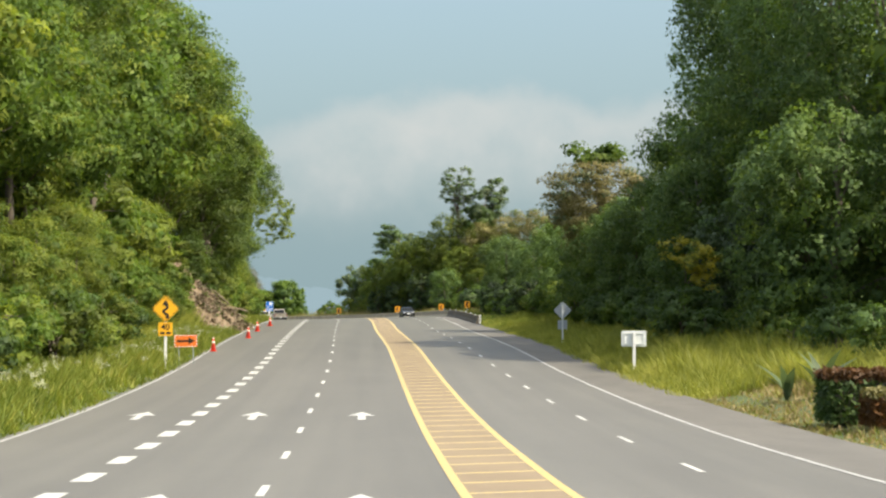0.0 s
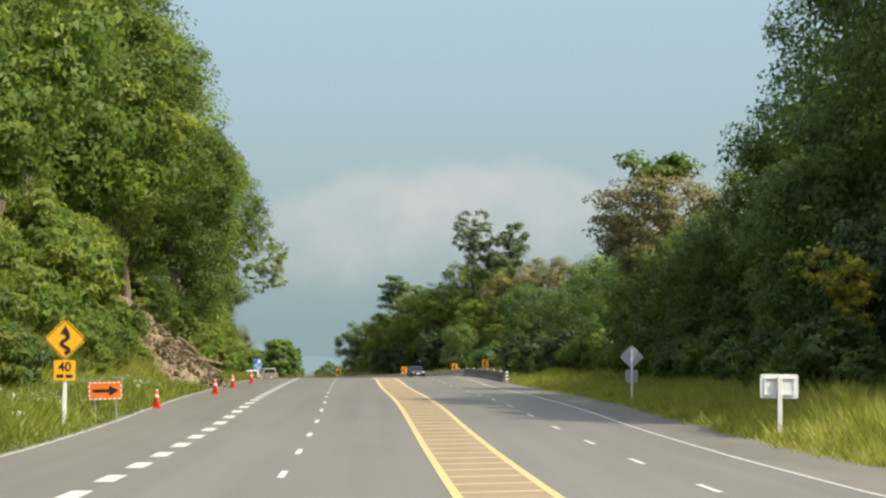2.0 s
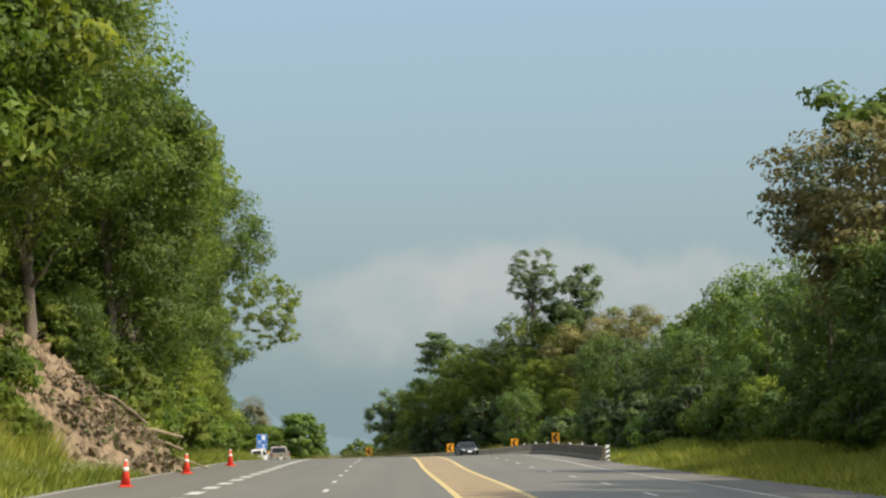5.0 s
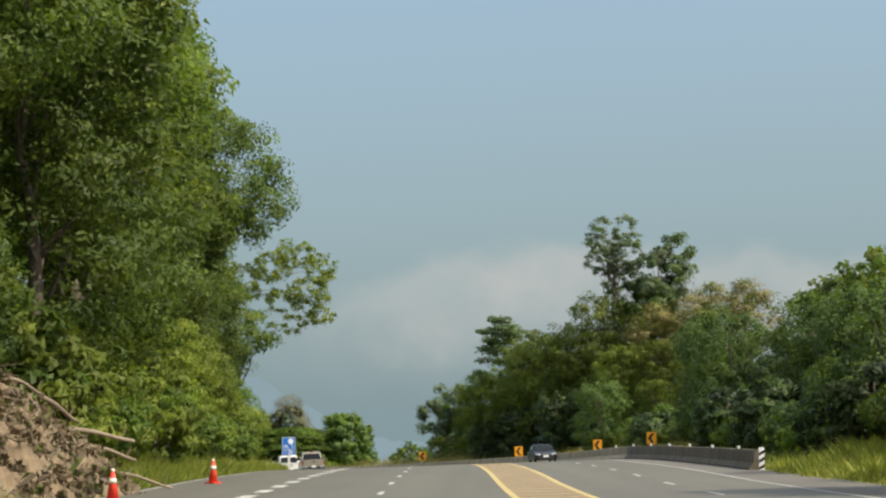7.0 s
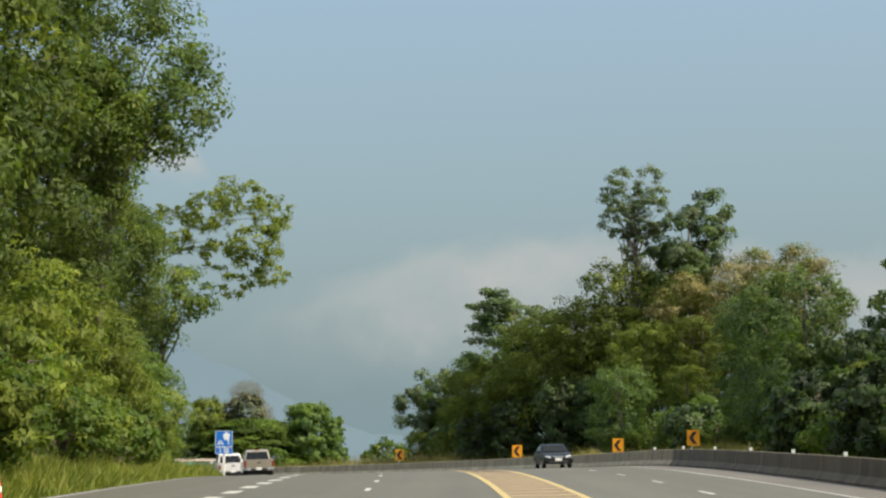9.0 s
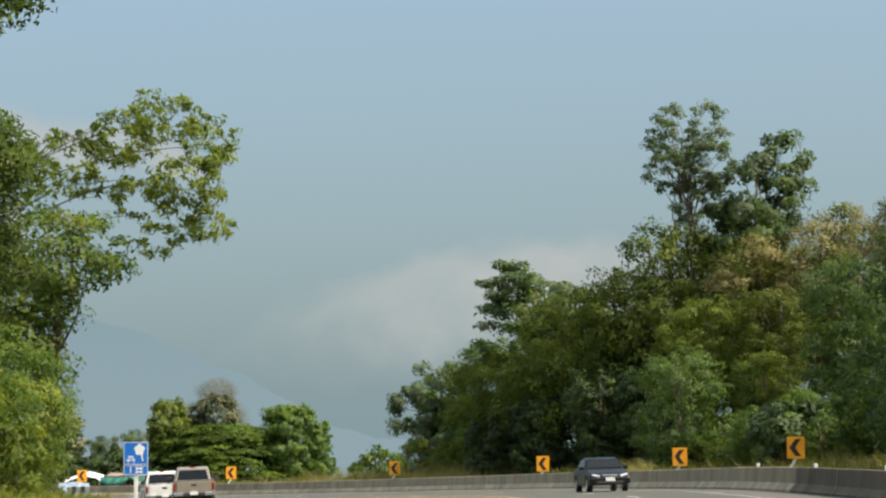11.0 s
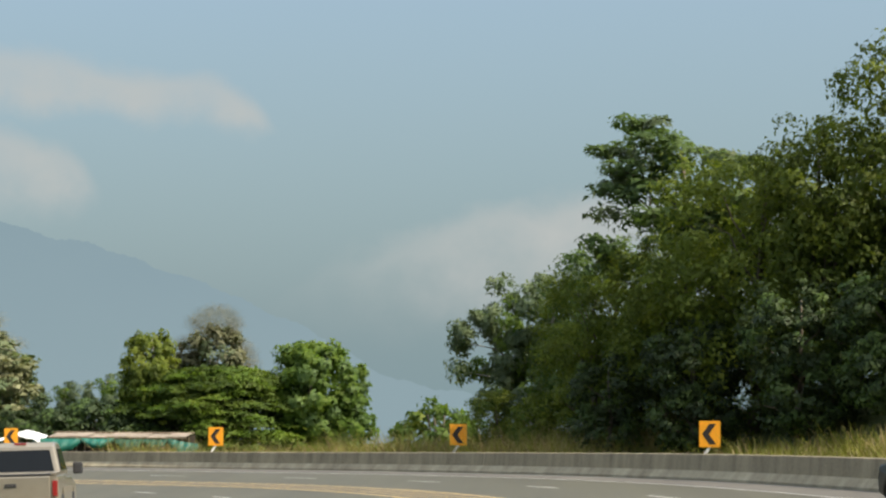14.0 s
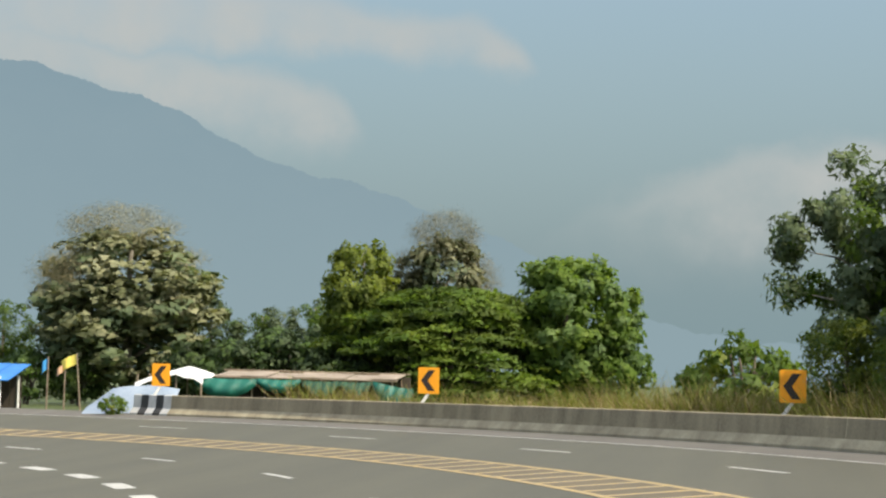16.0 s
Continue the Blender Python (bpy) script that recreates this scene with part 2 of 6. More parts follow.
CONCRETE = surface("weathered_concrete", (0.205, 0.168, 0.106), (0.50, 0.43, 0.285), 1.1, 0.9, 18, 0.35, stretch=(1, 1, 0.35))
CONCRETE_BROWN = surface("dark_brown_concrete", (0.060, 0.050, 0.036), (0.165, 0.138, 0.094), 0.9, 0.92, 14, 0.3, stretch=(1, 1, 0.3))
BARK = surface("bark", (0.07, 0.055, 0.04), (0.17, 0.14, 0.105), 1.5, 0.95, 12, 0.6, stretch=(1, 1, 0.2))
PALE_BARK = surface("pale_bark", (0.20, 0.175, 0.14), (0.36, 0.33, 0.27), 1.2, 0.9, 12, 0.4, stretch=(1, 1, 0.2))
SOIL = surface("brown_soil", (0.078, 0.057, 0.034), (0.245, 0.182, 0.112), 2.2, 0.95, 7, 0.8)
LEAF_GREEN = leaf_material("leaf_green", (0.040, 0.079, 0.012), (0.095, 0.158, 0.024), (0.184, 0.248, 0.041), 0.52)
LEAF_LIME = leaf_material("leaf_lime", (0.072, 0.110, 0.016), (0.161, 0.208, 0.029), (0.270, 0.306, 0.053), 0.52)
LEAF_OLIVE = leaf_material("leaf_olive", (0.058, 0.088, 0.013), (0.126, 0.168, 0.024), (0.214, 0.246, 0.042), 0.52)
LEAF_DARK = leaf_material("leaf_dark", (0.046, 0.086, 0.027), (0.098, 0.158, 0.045), (0.183, 0.258, 0.075), 0.48)
LEAF_FOREST = leaf_material("leaf_forest_green", (0.030, 0.055, 0.010), (0.070, 0.111, 0.018), (0.138, 0.178, 0.033), 0.48)
# leaf colour darkened to paint in the deep shade of the wood
LEAF_SHADED = leaf_material("leaf_shaded_green", (0.022, 0.038, 0.014), (0.046, 0.074, 0.024), (0.092, 0.128, 0.042), 0.3)
LEAF_GREY = leaf_material("leaf_greyish", (0.052, 0.083, 0.041), (0.109, 0.149, 0.071), (0.201, 0.241, 0.124), 0.4)
LEAF_BROWN = leaf_material("leaf_brownish", (0.121, 0.112, 0.039), (0.226, 0.201, 0.076), (0.338, 0.296, 0.125), 0.42)
LEAF_OCHRE = leaf_material("leaf_ochre", (0.210, 0.200, 0.021), (0.400, 0.370, 0.033), (0.540, 0.450, 0.053))
LEAF_TEAK = leaf_material("leaf_teak", (0.076, 0.095, 0.042), (0.173, 0.185, 0.090), (0.336, 0.333, 0.201), 0.36)
LEAF_DRY = leaf_material("dry_flowers", (0.131, 0.118, 0.056), (0.210, 0.188, 0.099), (0.326, 0.290, 0.171), 0.25)
LEAF_HEDGE = leaf_material("hedge_leaf", (0.055, 0.030, 0.010), (0.12, 0.055, 0.016), (0.20, 0.085, 0.025))
GRASS = leaf_material("grass_blade", (0.098, 0.127, 0.022), (0.214, 0.240, 0.039), (0.362, 0.343, 0.080), 0.44)
GRASS_SUN = leaf_material("bright_grass_blade", (0.150, 0.180, 0.030), (0.310, 0.330, 0.056), (0.470, 0.450, 0.110), 0.5)
GRASS_DRY = leaf_material("dry_grass_blade", (0.17, 0.125, 0.050), (0.29, 0.22, 0.095), (0.42, 0.34, 0.17), 0.3)
FLOWER = leaf_material("small_white_flower", (0.28, 0.31, 0.15), (0.44, 0.46, 0.28), (0.60, 0.61, 0.44), 0.3)


# ---- road line ----
STEP = 1.0
S = np.arange(-60.0, 470.0, STEP)
kappa = np.interp(S, [60, 140, 200, 240, 280, 320, 360, 380, 470], [-0.00009, 0.00026, -0.0003, 0.00044, 0.0016, 0.0079, 0.0135, 0.0155, 0.0155])
kappa[S < 60] = 0
kappa = np.convolve(np.pad(kappa, 8, "edge"), np.ones(17) / 17, "valid")
HEAD = 0.0012 + np.concatenate([[0], np.cumsum((kappa[1:] + kappa[:-1]) / 2 * STEP)])
RX = np.concatenate([[0], np.cumsum(-np.sin((HEAD[1:] + HEAD[:-1]) / 2) * STEP)])
RY = -60 + np.concatenate([[0], np.cumsum(np.cos((HEAD[1:] + HEAD[:-1]) / 2) * STEP)])
RX -= np.interp(0, RY, RX) + 0.014
BANK = np.interp(S, [170, 210, 250, 290, 330, 370, 470], [0.0, 0.0, 0.010, 0.027, 0.041, 0.050, 0.058])
RZ = np.interp(S, [-60, 0, 20, 40, 60, 80, 100, 120, 140, 160, 180, 200, 220, 240, 260, 280, 300, 320, 340, 360, 380, 400, 470],
               [0.8, -2.02, -2.95, -3.59, -3.91, -4.01, -3.95, -3.76, -3.42, -3.22, -3.11, -3.0, -2.80, -2.70, -2.67, -2.80, -3.22, -3.66, -4.23, -4.83, -5.35, -5.7, -6.6])
RZ = np.convolve(np.pad(RZ, 7, "edge"), np.ones(15) / 15, "valid")
BANK = np.convolve(np.pad(BANK, 7, "edge"), np.ones(15) / 15, "valid")
LEFT, RIGHT = -9.85, 12.6           # edges of the paved surface
BARRIER = 12.55


def on_road(s, o, up=0.0):
    """The point of the road at s metres along it, o metres to the right of the travelled lane's middle."""
    h = np.interp(s, S, HEAD)
    return Vector((float(np.interp(s, S, RX) + o * np.cos(h)), float(np.interp(s, S, RY) + o * np.sin(h)), float(np.interp(s, S, RZ) + o * np.interp(s, S, BANK) + up)))


def heading(s):
    return float(np.interp(s, S, HEAD))


def road_coords(x, y):
    """s and o of the nearest point of the road, for arrays of places."""
    x, y = np.atleast_1d(x).astype(float), np.atleast_1d(y).astype(float)
    best_s, best_o = np.zeros(len(x)), np.zeros(len(x))
    for a in range(0, len(x), 4000):
        b = min(a + 4000, len(x))
        d = (x[a:b, None] - RX[None, ::2]) ** 2 + (y[a:b, None] - RY[None, ::2]) ** 2
        i = d.argmin(1) * 2
        h = HEAD[i]
        best_s[a:b] = S[i] + (-(x[a:b] - RX[i]) * np.sin(h) + (y[a:b] - RY[i]) * np.cos(h))
        best_o[a:b] = (x[a:b] - RX[i]) * np.cos(h) + (y[a:b] - RY[i]) * np.sin(h)
    return best_s, best_o


def smooth(v, a, b):
    t = np.clip((v - a) / (b - a), 0, 1)
    return t * t * (3 - 2 * t)


def wobble(x, y):
    return np.sin(x * 0.37 + 1.3) * np.cos(y * 0.29) * 0.5 + np.sin(x * 0.13 - y * 0.17) * 0.5


def height(x, y):
    """Height of the ground at places x, y (arrays)."""
    x, y = np.atleast_1d(x).astype(float), np.atleast_1d(y).astype(float)
    s, o = road_coords(x, y)
    road_z = np.interp(s, S, RZ) + np.clip(o, LEFT, RIGHT) * np.interp(s, S, BANK)
    z = road_z - 0.10
    left, right = np.maximum(LEFT - o, 0), np.maximum(o - RIGHT, 0)
    hill = smooth(s, 20, 60) * (1 - smooth(s, 268, 300))
    climb = np.minimum(np.maximum(left - 2.95, 0) * 0.95, 9 + np.maximum(left - 2.95, 0) * 0.12)
    verge = np.minimum(left * 0.7, 0.84) * smooth(s, 40, 60) * (1 - smooth(s, 140, 172))
    climb = np.maximum(climb, verge)
    fall = -np.minimum(left * 0.06, 3.5)
    z = z + hill * (climb + 0.04 * np.minimum(left, 3)) + (1 - hill) * fall * smooth(left, 0.5, 6)
    mound = smooth(s, 225, 262) * (1 - smooth(s, 336, 362))
    rise = np.minimum(np.maximum(right - 5.6, 0) * 0.42, 4.5)
    flat = -np.minimum(np.maximum(right, 0) * 0.02, 2.0)
    z = z + mound * rise + (1 - mound) * np.where(s < 230, np.minimum(np.maximum(right - 2.0, 0) * 0.2, 0.85 + np.maximum(right - 2.0, 0) * 0.045), flat)
    away = np.maximum(left, right)
    z = z + wobble(x, y) * 0.12 * smooth(away, 0.8, 4)
    plain_z = -75.0
    return z + (plain_z - z) * smooth(away, 75, 420)


def ground_at(x, y):
    return float(height(x, y)[0])


# ---- building helpers ----
def mesh_from(name, verts, faces, mats, index=None, smooth_faces=False):
    me = bpy.data.meshes.new(name)
    me.from_pydata([tuple(map(float, v)) for v in verts], [], [tuple(map(int, f)) for f in faces])
    for m in mats if isinstance(mats, (list, tuple)) else [mats]:
        me.materials.append(m)
    if index is not None:
        me.polygons.foreach_set("material_index", np.asarray(index, dtype=np.int32))
    if smooth_faces:
        me.polygons.foreach_set("use_smooth", np.ones(len(me.polygons), dtype=bool))
    me.update()
    return me


def part(name, bm, mat, parent, label="", smooth_faces=False):
    """Links a bmesh, or finished mesh data, as one part under a thing."""
    if isinstance(bm, bmesh.types.BMesh):
        bmesh.ops.recalc_face_normals(bm, faces=bm.faces)
        me = bpy.data.meshes.new(name)
        bm.to_mesh(me)
        bm.free()
        me.materials.append(mat)
    else:
        me = bm
        if mat and not me.materials:
            me.materials.append(mat)
    if smooth_faces:
        me.polygons.foreach_set("use_smooth", np.ones(len(me.polygons), dtype=bool))
    ob = new(name, me)
    ob.parent = parent
    if label:
        ob["label"] = label
    return ob


def thing(name, label, category, m=None, group="", kind=""):
    ob = new(name)
    ob.empty_display_size = 0.3
    if m is not None:
        ob.matrix_basis = m
    return tagged(ob, label, category, group, kind)


def box_bm(sx, sy, sz, at=(0, 0, 0), bevel=0.0, turn=None, into=None):
    bm = into or bmesh.new()
    r = bmesh.ops.create_cube(bm, size=1.0)
    vs = r["verts"]
    m = Matrix.Translation(at) @ (turn or Matrix()) @ Matrix.Diagonal((sx, sy, sz, 1))
    bmesh.ops.transform(bm, matrix=m, verts=vs)
    if bevel:
        es = list({e for v in vs for e in v.link_edges})
        bmesh.ops.bevel(bm, geom=es, offset=bevel, segments=2, affect="EDGES", profile=0.6)
    return bm


def cyl_bm(r1, r2, depth, at=(0, 0, 0), sides=14, turn=None, into=None):
    bm = into or bmesh.new()
    m = Matrix.Translation(at) @ (turn or Matrix())
    bmesh.ops.create_cone(bm, cap_ends=True, segments=sides, radius1=r1, radius2=r2, depth=depth, matrix=m)
    return bm


def plate_bm(points, thick, into=None, y=0.0):
    """A flat plate in the xz plane from an outline, with thickness along y."""
    bm = into or bmesh.new()
    a = [bm.verts.new((x, y - thick / 2, z)) for x, z in points]
    b = [bm.verts.new((x, y + thick / 2, z)) for x, z in points]
    n = len(points)
    bm.faces.new(a)
    bm.faces.new(list(reversed(b)))
    for i in range(n):
        bm.faces.new((a[i], b[i], b[(i + 1) % n], a[(i + 1) % n]))
    return bm


def rounded(w, h, r, n=4):
    pts = []
    for cx, cz, a0 in ((w / 2 - r, h / 2 - r, 0), (-w / 2 + r, h / 2 - r, 90), (-w / 2 + r, -h / 2 + r, 180), (w / 2 - r, -h / 2 + r, 270)):
        for k in range(n + 1):
            a = radians(a0 + 90 * k / n)
            pts.append((cx + r * math.cos(a), cz + r * math.sin(a)))
    return pts


def tube(points, radii, sides=7):
    """A tapered tube along a line of points, as verts and faces."""
    verts, faces = [], []
    pts = [Vector(p) for p in points]
    for i, (p, r) in enumerate(zip(pts, radii)):
        d = (pts[min(i + 1, len(pts) - 1)] - pts[max(i - 1, 0)]).normalized()
        u = d.orthogonal().normalized()
        v = d.cross(u)
        for k in range(sides):
            a = 2 * math.pi * k / sides
            verts.append(p + u * (r * math.cos(a)) + v * (r * math.sin(a)))
    for i in range(len(pts) - 1):
        for k in range(sides):
            a, b = i * sides + k, i * sides + (k + 1) % sides
            faces.append((a, b, b + sides, a + sides))
    faces.append(tuple(range(sides))[::-1])
    faces.append(tuple(range((len(pts) - 1) * sides, len(pts) * sides)))
    return verts, faces


# ---- ground, road ----
def strip_mesh(name, s0, s1, o0, o1, mat, up, across=1, step=2.0, skew=0.0, thick=0.0):
    """A strip of road surface from s0 to s1 between offsets o0 and o1."""
    n = max(1, int(round((s1 - s0) / step)))
    verts, faces = [], []
    for i in range(n + 1):
        for j in range(across + 1):
            f = j / across
            verts.append(on_road(s0 + (s1 - s0) * i / n + skew * f, o0 + (o1 - o0) * f, up))
    for i in range(n):
        for j in range(across):
            a = i * (across + 1) + j
            faces.append((a, a + 1, a + across + 2, a + across + 1))
    return mesh_from(name, verts, faces, mat)


def build_ground():
    def axis(lo, hi, step, far):
        core = np.arange(lo, hi + 0.1, step)
        tail = [far * (k / 14) ** 3 for k in range(1, 15)]
        return np.concatenate([[lo - t for t in reversed(tail)], core, [hi + t for t in tail]])
    gx, gy = axis(-110, 90, 2.0, 4300), axis(-80, 470, 3.4, 4200)
    X, Y = np.meshgrid(gx, gy)
    Z = height(X.ravel(), Y.ravel())
    verts = np.stack([X.ravel(), Y.ravel(), Z], 1)
    w = len(gx)
    faces = [(r * w + c, r * w + c + 1, (r + 1) * w + c + 1, (r + 1) * w + c) for r in range(len(gy) - 1) for c in range(w - 1)]
    ob = new("ground", mesh_from("ground", verts, faces, GROUND, smooth_faces=True))
    tagged(ob, "grassy roadside ground with a steep hill and flat far fields", "ground", kind="structure")


build_ground()
road = thing("road", "sun-bleached grey asphalt highway bending round a hill", "road", kind="structure")
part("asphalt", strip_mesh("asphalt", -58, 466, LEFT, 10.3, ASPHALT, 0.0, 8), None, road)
part("shoulder", strip_mesh("shoulder", -58, 466, 10.3, RIGHT + 0.5, SHOULDER, 0.0, 1), None, road, "brownish paved shoulder")
JOIN = 262.0                        # from here on the paint is older
for s0, s1, fill, line in ((-58, JOIN, MEDIAN_PAINT, YELLOW_PAINT), (JOIN, 466, OLD_MEDIAN, OLD_YELLOW)):
    part("median", strip_mesh("median", s0, s1, 1.95, 3.69, fill, 0.004, 1), None, road, "flush median painted tan")
    for o in (1.85, 3.79):
        part("yellow_line", strip_mesh("yellow_line", s0, s1, o - 0.1, o + 0.1, line, 0.008, 1), None, road)
for o in (-9.55, 10.2):
    part("edge_line", strip_mesh("edge_line", -58, 466, o - 0.075, o + 0.075, EDGE_PAINT, 0.008, 1), None, road)
for k in range(44):
    part("lane_dash", strip_mesh("lane_dash", 2.5 + 12 * k - 60, 5.5 + 12 * k - 60, -1.87, -1.71, WHITE_PAINT, 0.008, 1, 1.5), None, road)
    part("lane_dash", strip_mesh("lane_dash", -2.4 + 12 * k - 60, 0.6 + 12 * k - 60, 7.11, 7.25, WHITE_PAINT, 0.008, 1, 1.5), None, road)
for k in range(84):
    part("wide_dash", strip_mesh("wide_dash", 0.6 + 6 * k - 60, 3.4 + 6 * k - 60, -5.67, -5.23, WHITE_PAINT, 0.008, 1, 1.5), None, road, "broad white dash")
HATCH = [3.0 * k for k in range(88)] + [JOIN + 2.0 + 1.6 * k for k in range(110)]
for at in HATCH:
    part("hatch_bar", strip_mesh("hatch_bar", at, at + 0.32, 1.96, 3.68, YELLOW_PAINT if at < JOIN else OLD_YELLOW, 0.007, 2, 0.5, 0.9), None, road)


def arrow_mesh(s, o):
    """A lane arrow painted on the road, pointing ahead."""
    shaft, head = 2.6, 5.0
    outline = [(-0.13, 0), (0.13, 0), (0.13, shaft), (0.46, shaft), (0.0, head), (-0.46, shaft), (-0.13, shaft)]
    return mesh_from("arrow", [on_road(s + b, o + a, 0.009) for a, b in outline], [(0, 1, 2, 6), (2, 3, 4), (6, 2, 4), (5, 6, 4)], WHITE_PAINT)


for s in (34.0, 70.0):
    for o in (-7.3, -3.55, 0.0):
        part("arrow", arrow_mesh(s, o), None, road, "white lane arrow")

# ---- mountains ----
def build_mountain(name, base_y, profile, label):
    """A far ridge: heights over x, with gullies and a depth of its own."""
    xs = np.linspace(profile[0][0], profile[-1][0], 520)
    hs = np.interp(xs, [a for a, b in profile], [b for a, b in profile])
    hs = np.convolve(np.pad(hs, 10, "edge"), np.ones(21) / 21, "valid") + np.random.default_rng(3).normal(size=520) * 1.2
    verts, faces = [], []
    rows = 9
    for r in range(rows):
        f = r / (rows - 1)
        for x, h in zip(xs, hs):
            jag = 6 * math.sin(x * 0.021) * math.sin(x * 0.0083 + 1) + 3 * math.sin(x * 0.06)
            verts.append((x, base_y + 500 * f - 60 * (1 - f) * math.sin(x * 0.012), -90 + (h + jag * f + 90) * f ** 0.8))
    w = len(xs)
    for r in range(rows - 1):
        for c in range(w - 1):
            faces.append((r * w + c, r * w + c + 1, (r + 1) * w + c + 1, (r + 1) * w + c))
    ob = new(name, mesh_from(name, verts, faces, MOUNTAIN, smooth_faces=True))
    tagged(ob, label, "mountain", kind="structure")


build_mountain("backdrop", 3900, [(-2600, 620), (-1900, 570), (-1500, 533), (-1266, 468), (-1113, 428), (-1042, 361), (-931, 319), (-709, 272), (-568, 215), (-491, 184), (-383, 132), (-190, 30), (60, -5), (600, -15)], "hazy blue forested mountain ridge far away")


# ---- trees ----
def leaf_cloud(rng, centres, radii, per, size, flat=0.75, outward=0.6, long=1.7, droop=0.0, hang=0.0, core=None):
    """Small leaf-shaped faces on the skins of leafy clumps; returns verts, and normals rounded over each clump."""
    n = len(centres) * per
    c = np.repeat(centres, per, 0)
    r = np.repeat(radii, per)
    d = rng.normal(size=(n, 3))
    d /= np.linalg.norm(d, axis=1)[:, None]
    under = (d[:, 2] < -0.15) & (rng.random(n) < 0.45)
    d[under, 2] *= -1
    reach = 1.0 - 0.62 * rng.random(n) ** 1.5
    p = c + d * (r * reach)[:, None] * np.array([1, 1, flat])
    p[:, 2] -= droop * (1 - d[:, 2]) * r * 0.3
    soft = d * 0.8 + np.array([0, 0, 0.22]) + rng.normal(size=(n, 3)) * 0.16
    if core is not None:
        away = (c - core) * np.array([1, 1, 0.7])
        soft = soft + away / (np.linalg.norm(away, axis=1)[:, None] + 0.5) * 0.55
    soft /= np.linalg.norm(soft, axis=1)[:, None]
    nor = soft * (0.4 + outward) + rng.normal(size=(n, 3)) * 0.42
    nor /= np.linalg.norm(nor, axis=1)[:, None]
    u = np.cross(nor, rng.normal(size=(n, 3)))
    if hang:
        u = rng.normal(size=(n, 3)) * 0.6 + d * 0.5 - np.array([0, 0, hang])
    u -= nor * (u * nor).sum(1)[:, None]
    u /= np.linalg.norm(u, axis=1)[:, None] + 1e-6
    v = np.cross(nor, u)
    k = (size * (0.6 + 0.8 * rng.random(n)))[:, None]
    tip = u * k * 0.5 * long
    half = v * k * 0.5
    verts = np.stack([p - tip * 0.8 - half, p - tip * 0.8 + half, p + tip], 1)
    face = np.cross(verts[:, 1] - verts[:, 0], verts[:, 2] - verts[:, 0])
    turned = (face * soft).sum(1) < 0
    verts[turned] = verts[turned][:, ::-1]
    return verts.reshape(-1, 3), soft


def leaf_mesh(name, verts, mats, index=None, normals=None):
    n = len(verts) // 3
    me = bpy.data.meshes.new(name)
    me.vertices.add(3 * n)
    me.vertices.foreach_set("co", verts.astype(np.float32).ravel())
    me.loops.add(3 * n)
    me.loops.foreach_set("vertex_index", np.arange(3 * n, dtype=np.int32))
    me.polygons.add(n)
    me.polygons.foreach_set("loop_start", np.arange(0, 3 * n, 3, dtype=np.int32))
    me.polygons.foreach_set("loop_total", np.full(n, 3, dtype=np.int32))
    for m in mats if isinstance(mats, (list, tuple)) else [mats]:
        me.materials.append(m)
    if index is not None:
        me.polygons.foreach_set("material_index", np.asarray(index, dtype=np.int32))
    me.update(calc_edges=True)
    if normals is not None:
        me.polygons.foreach_set("use_smooth", np.ones(n, dtype=bool))
        me.normals_split_custom_set_from_vertices(np.repeat(normals, 3, 0).tolist())
    return me


def crown_points(rng, blobs, count, lo, hi):
    """Clump centres near the skin of a few overlapping ellipsoids (centre, radii)."""
    pts, rad = [], []
    vol = np.array([b[1][0] * b[1][1] * b[1][2] for b in blobs]) ** 0.67
    which = rng.choice(len(blobs), count, p=vol / vol.sum())
    for w in which:
        c, r = blobs[w]
        d = rng.normal(size=3)
        d /= np.linalg.norm(d)
        f = 0.58 + 0.42 * rng.random() ** 0.6
        pts.append(np.array(c) + d * np.array(r) * f)
        rad.append(lo + (hi - lo) * rng.random())
    return np.array(pts), np.array(rad)


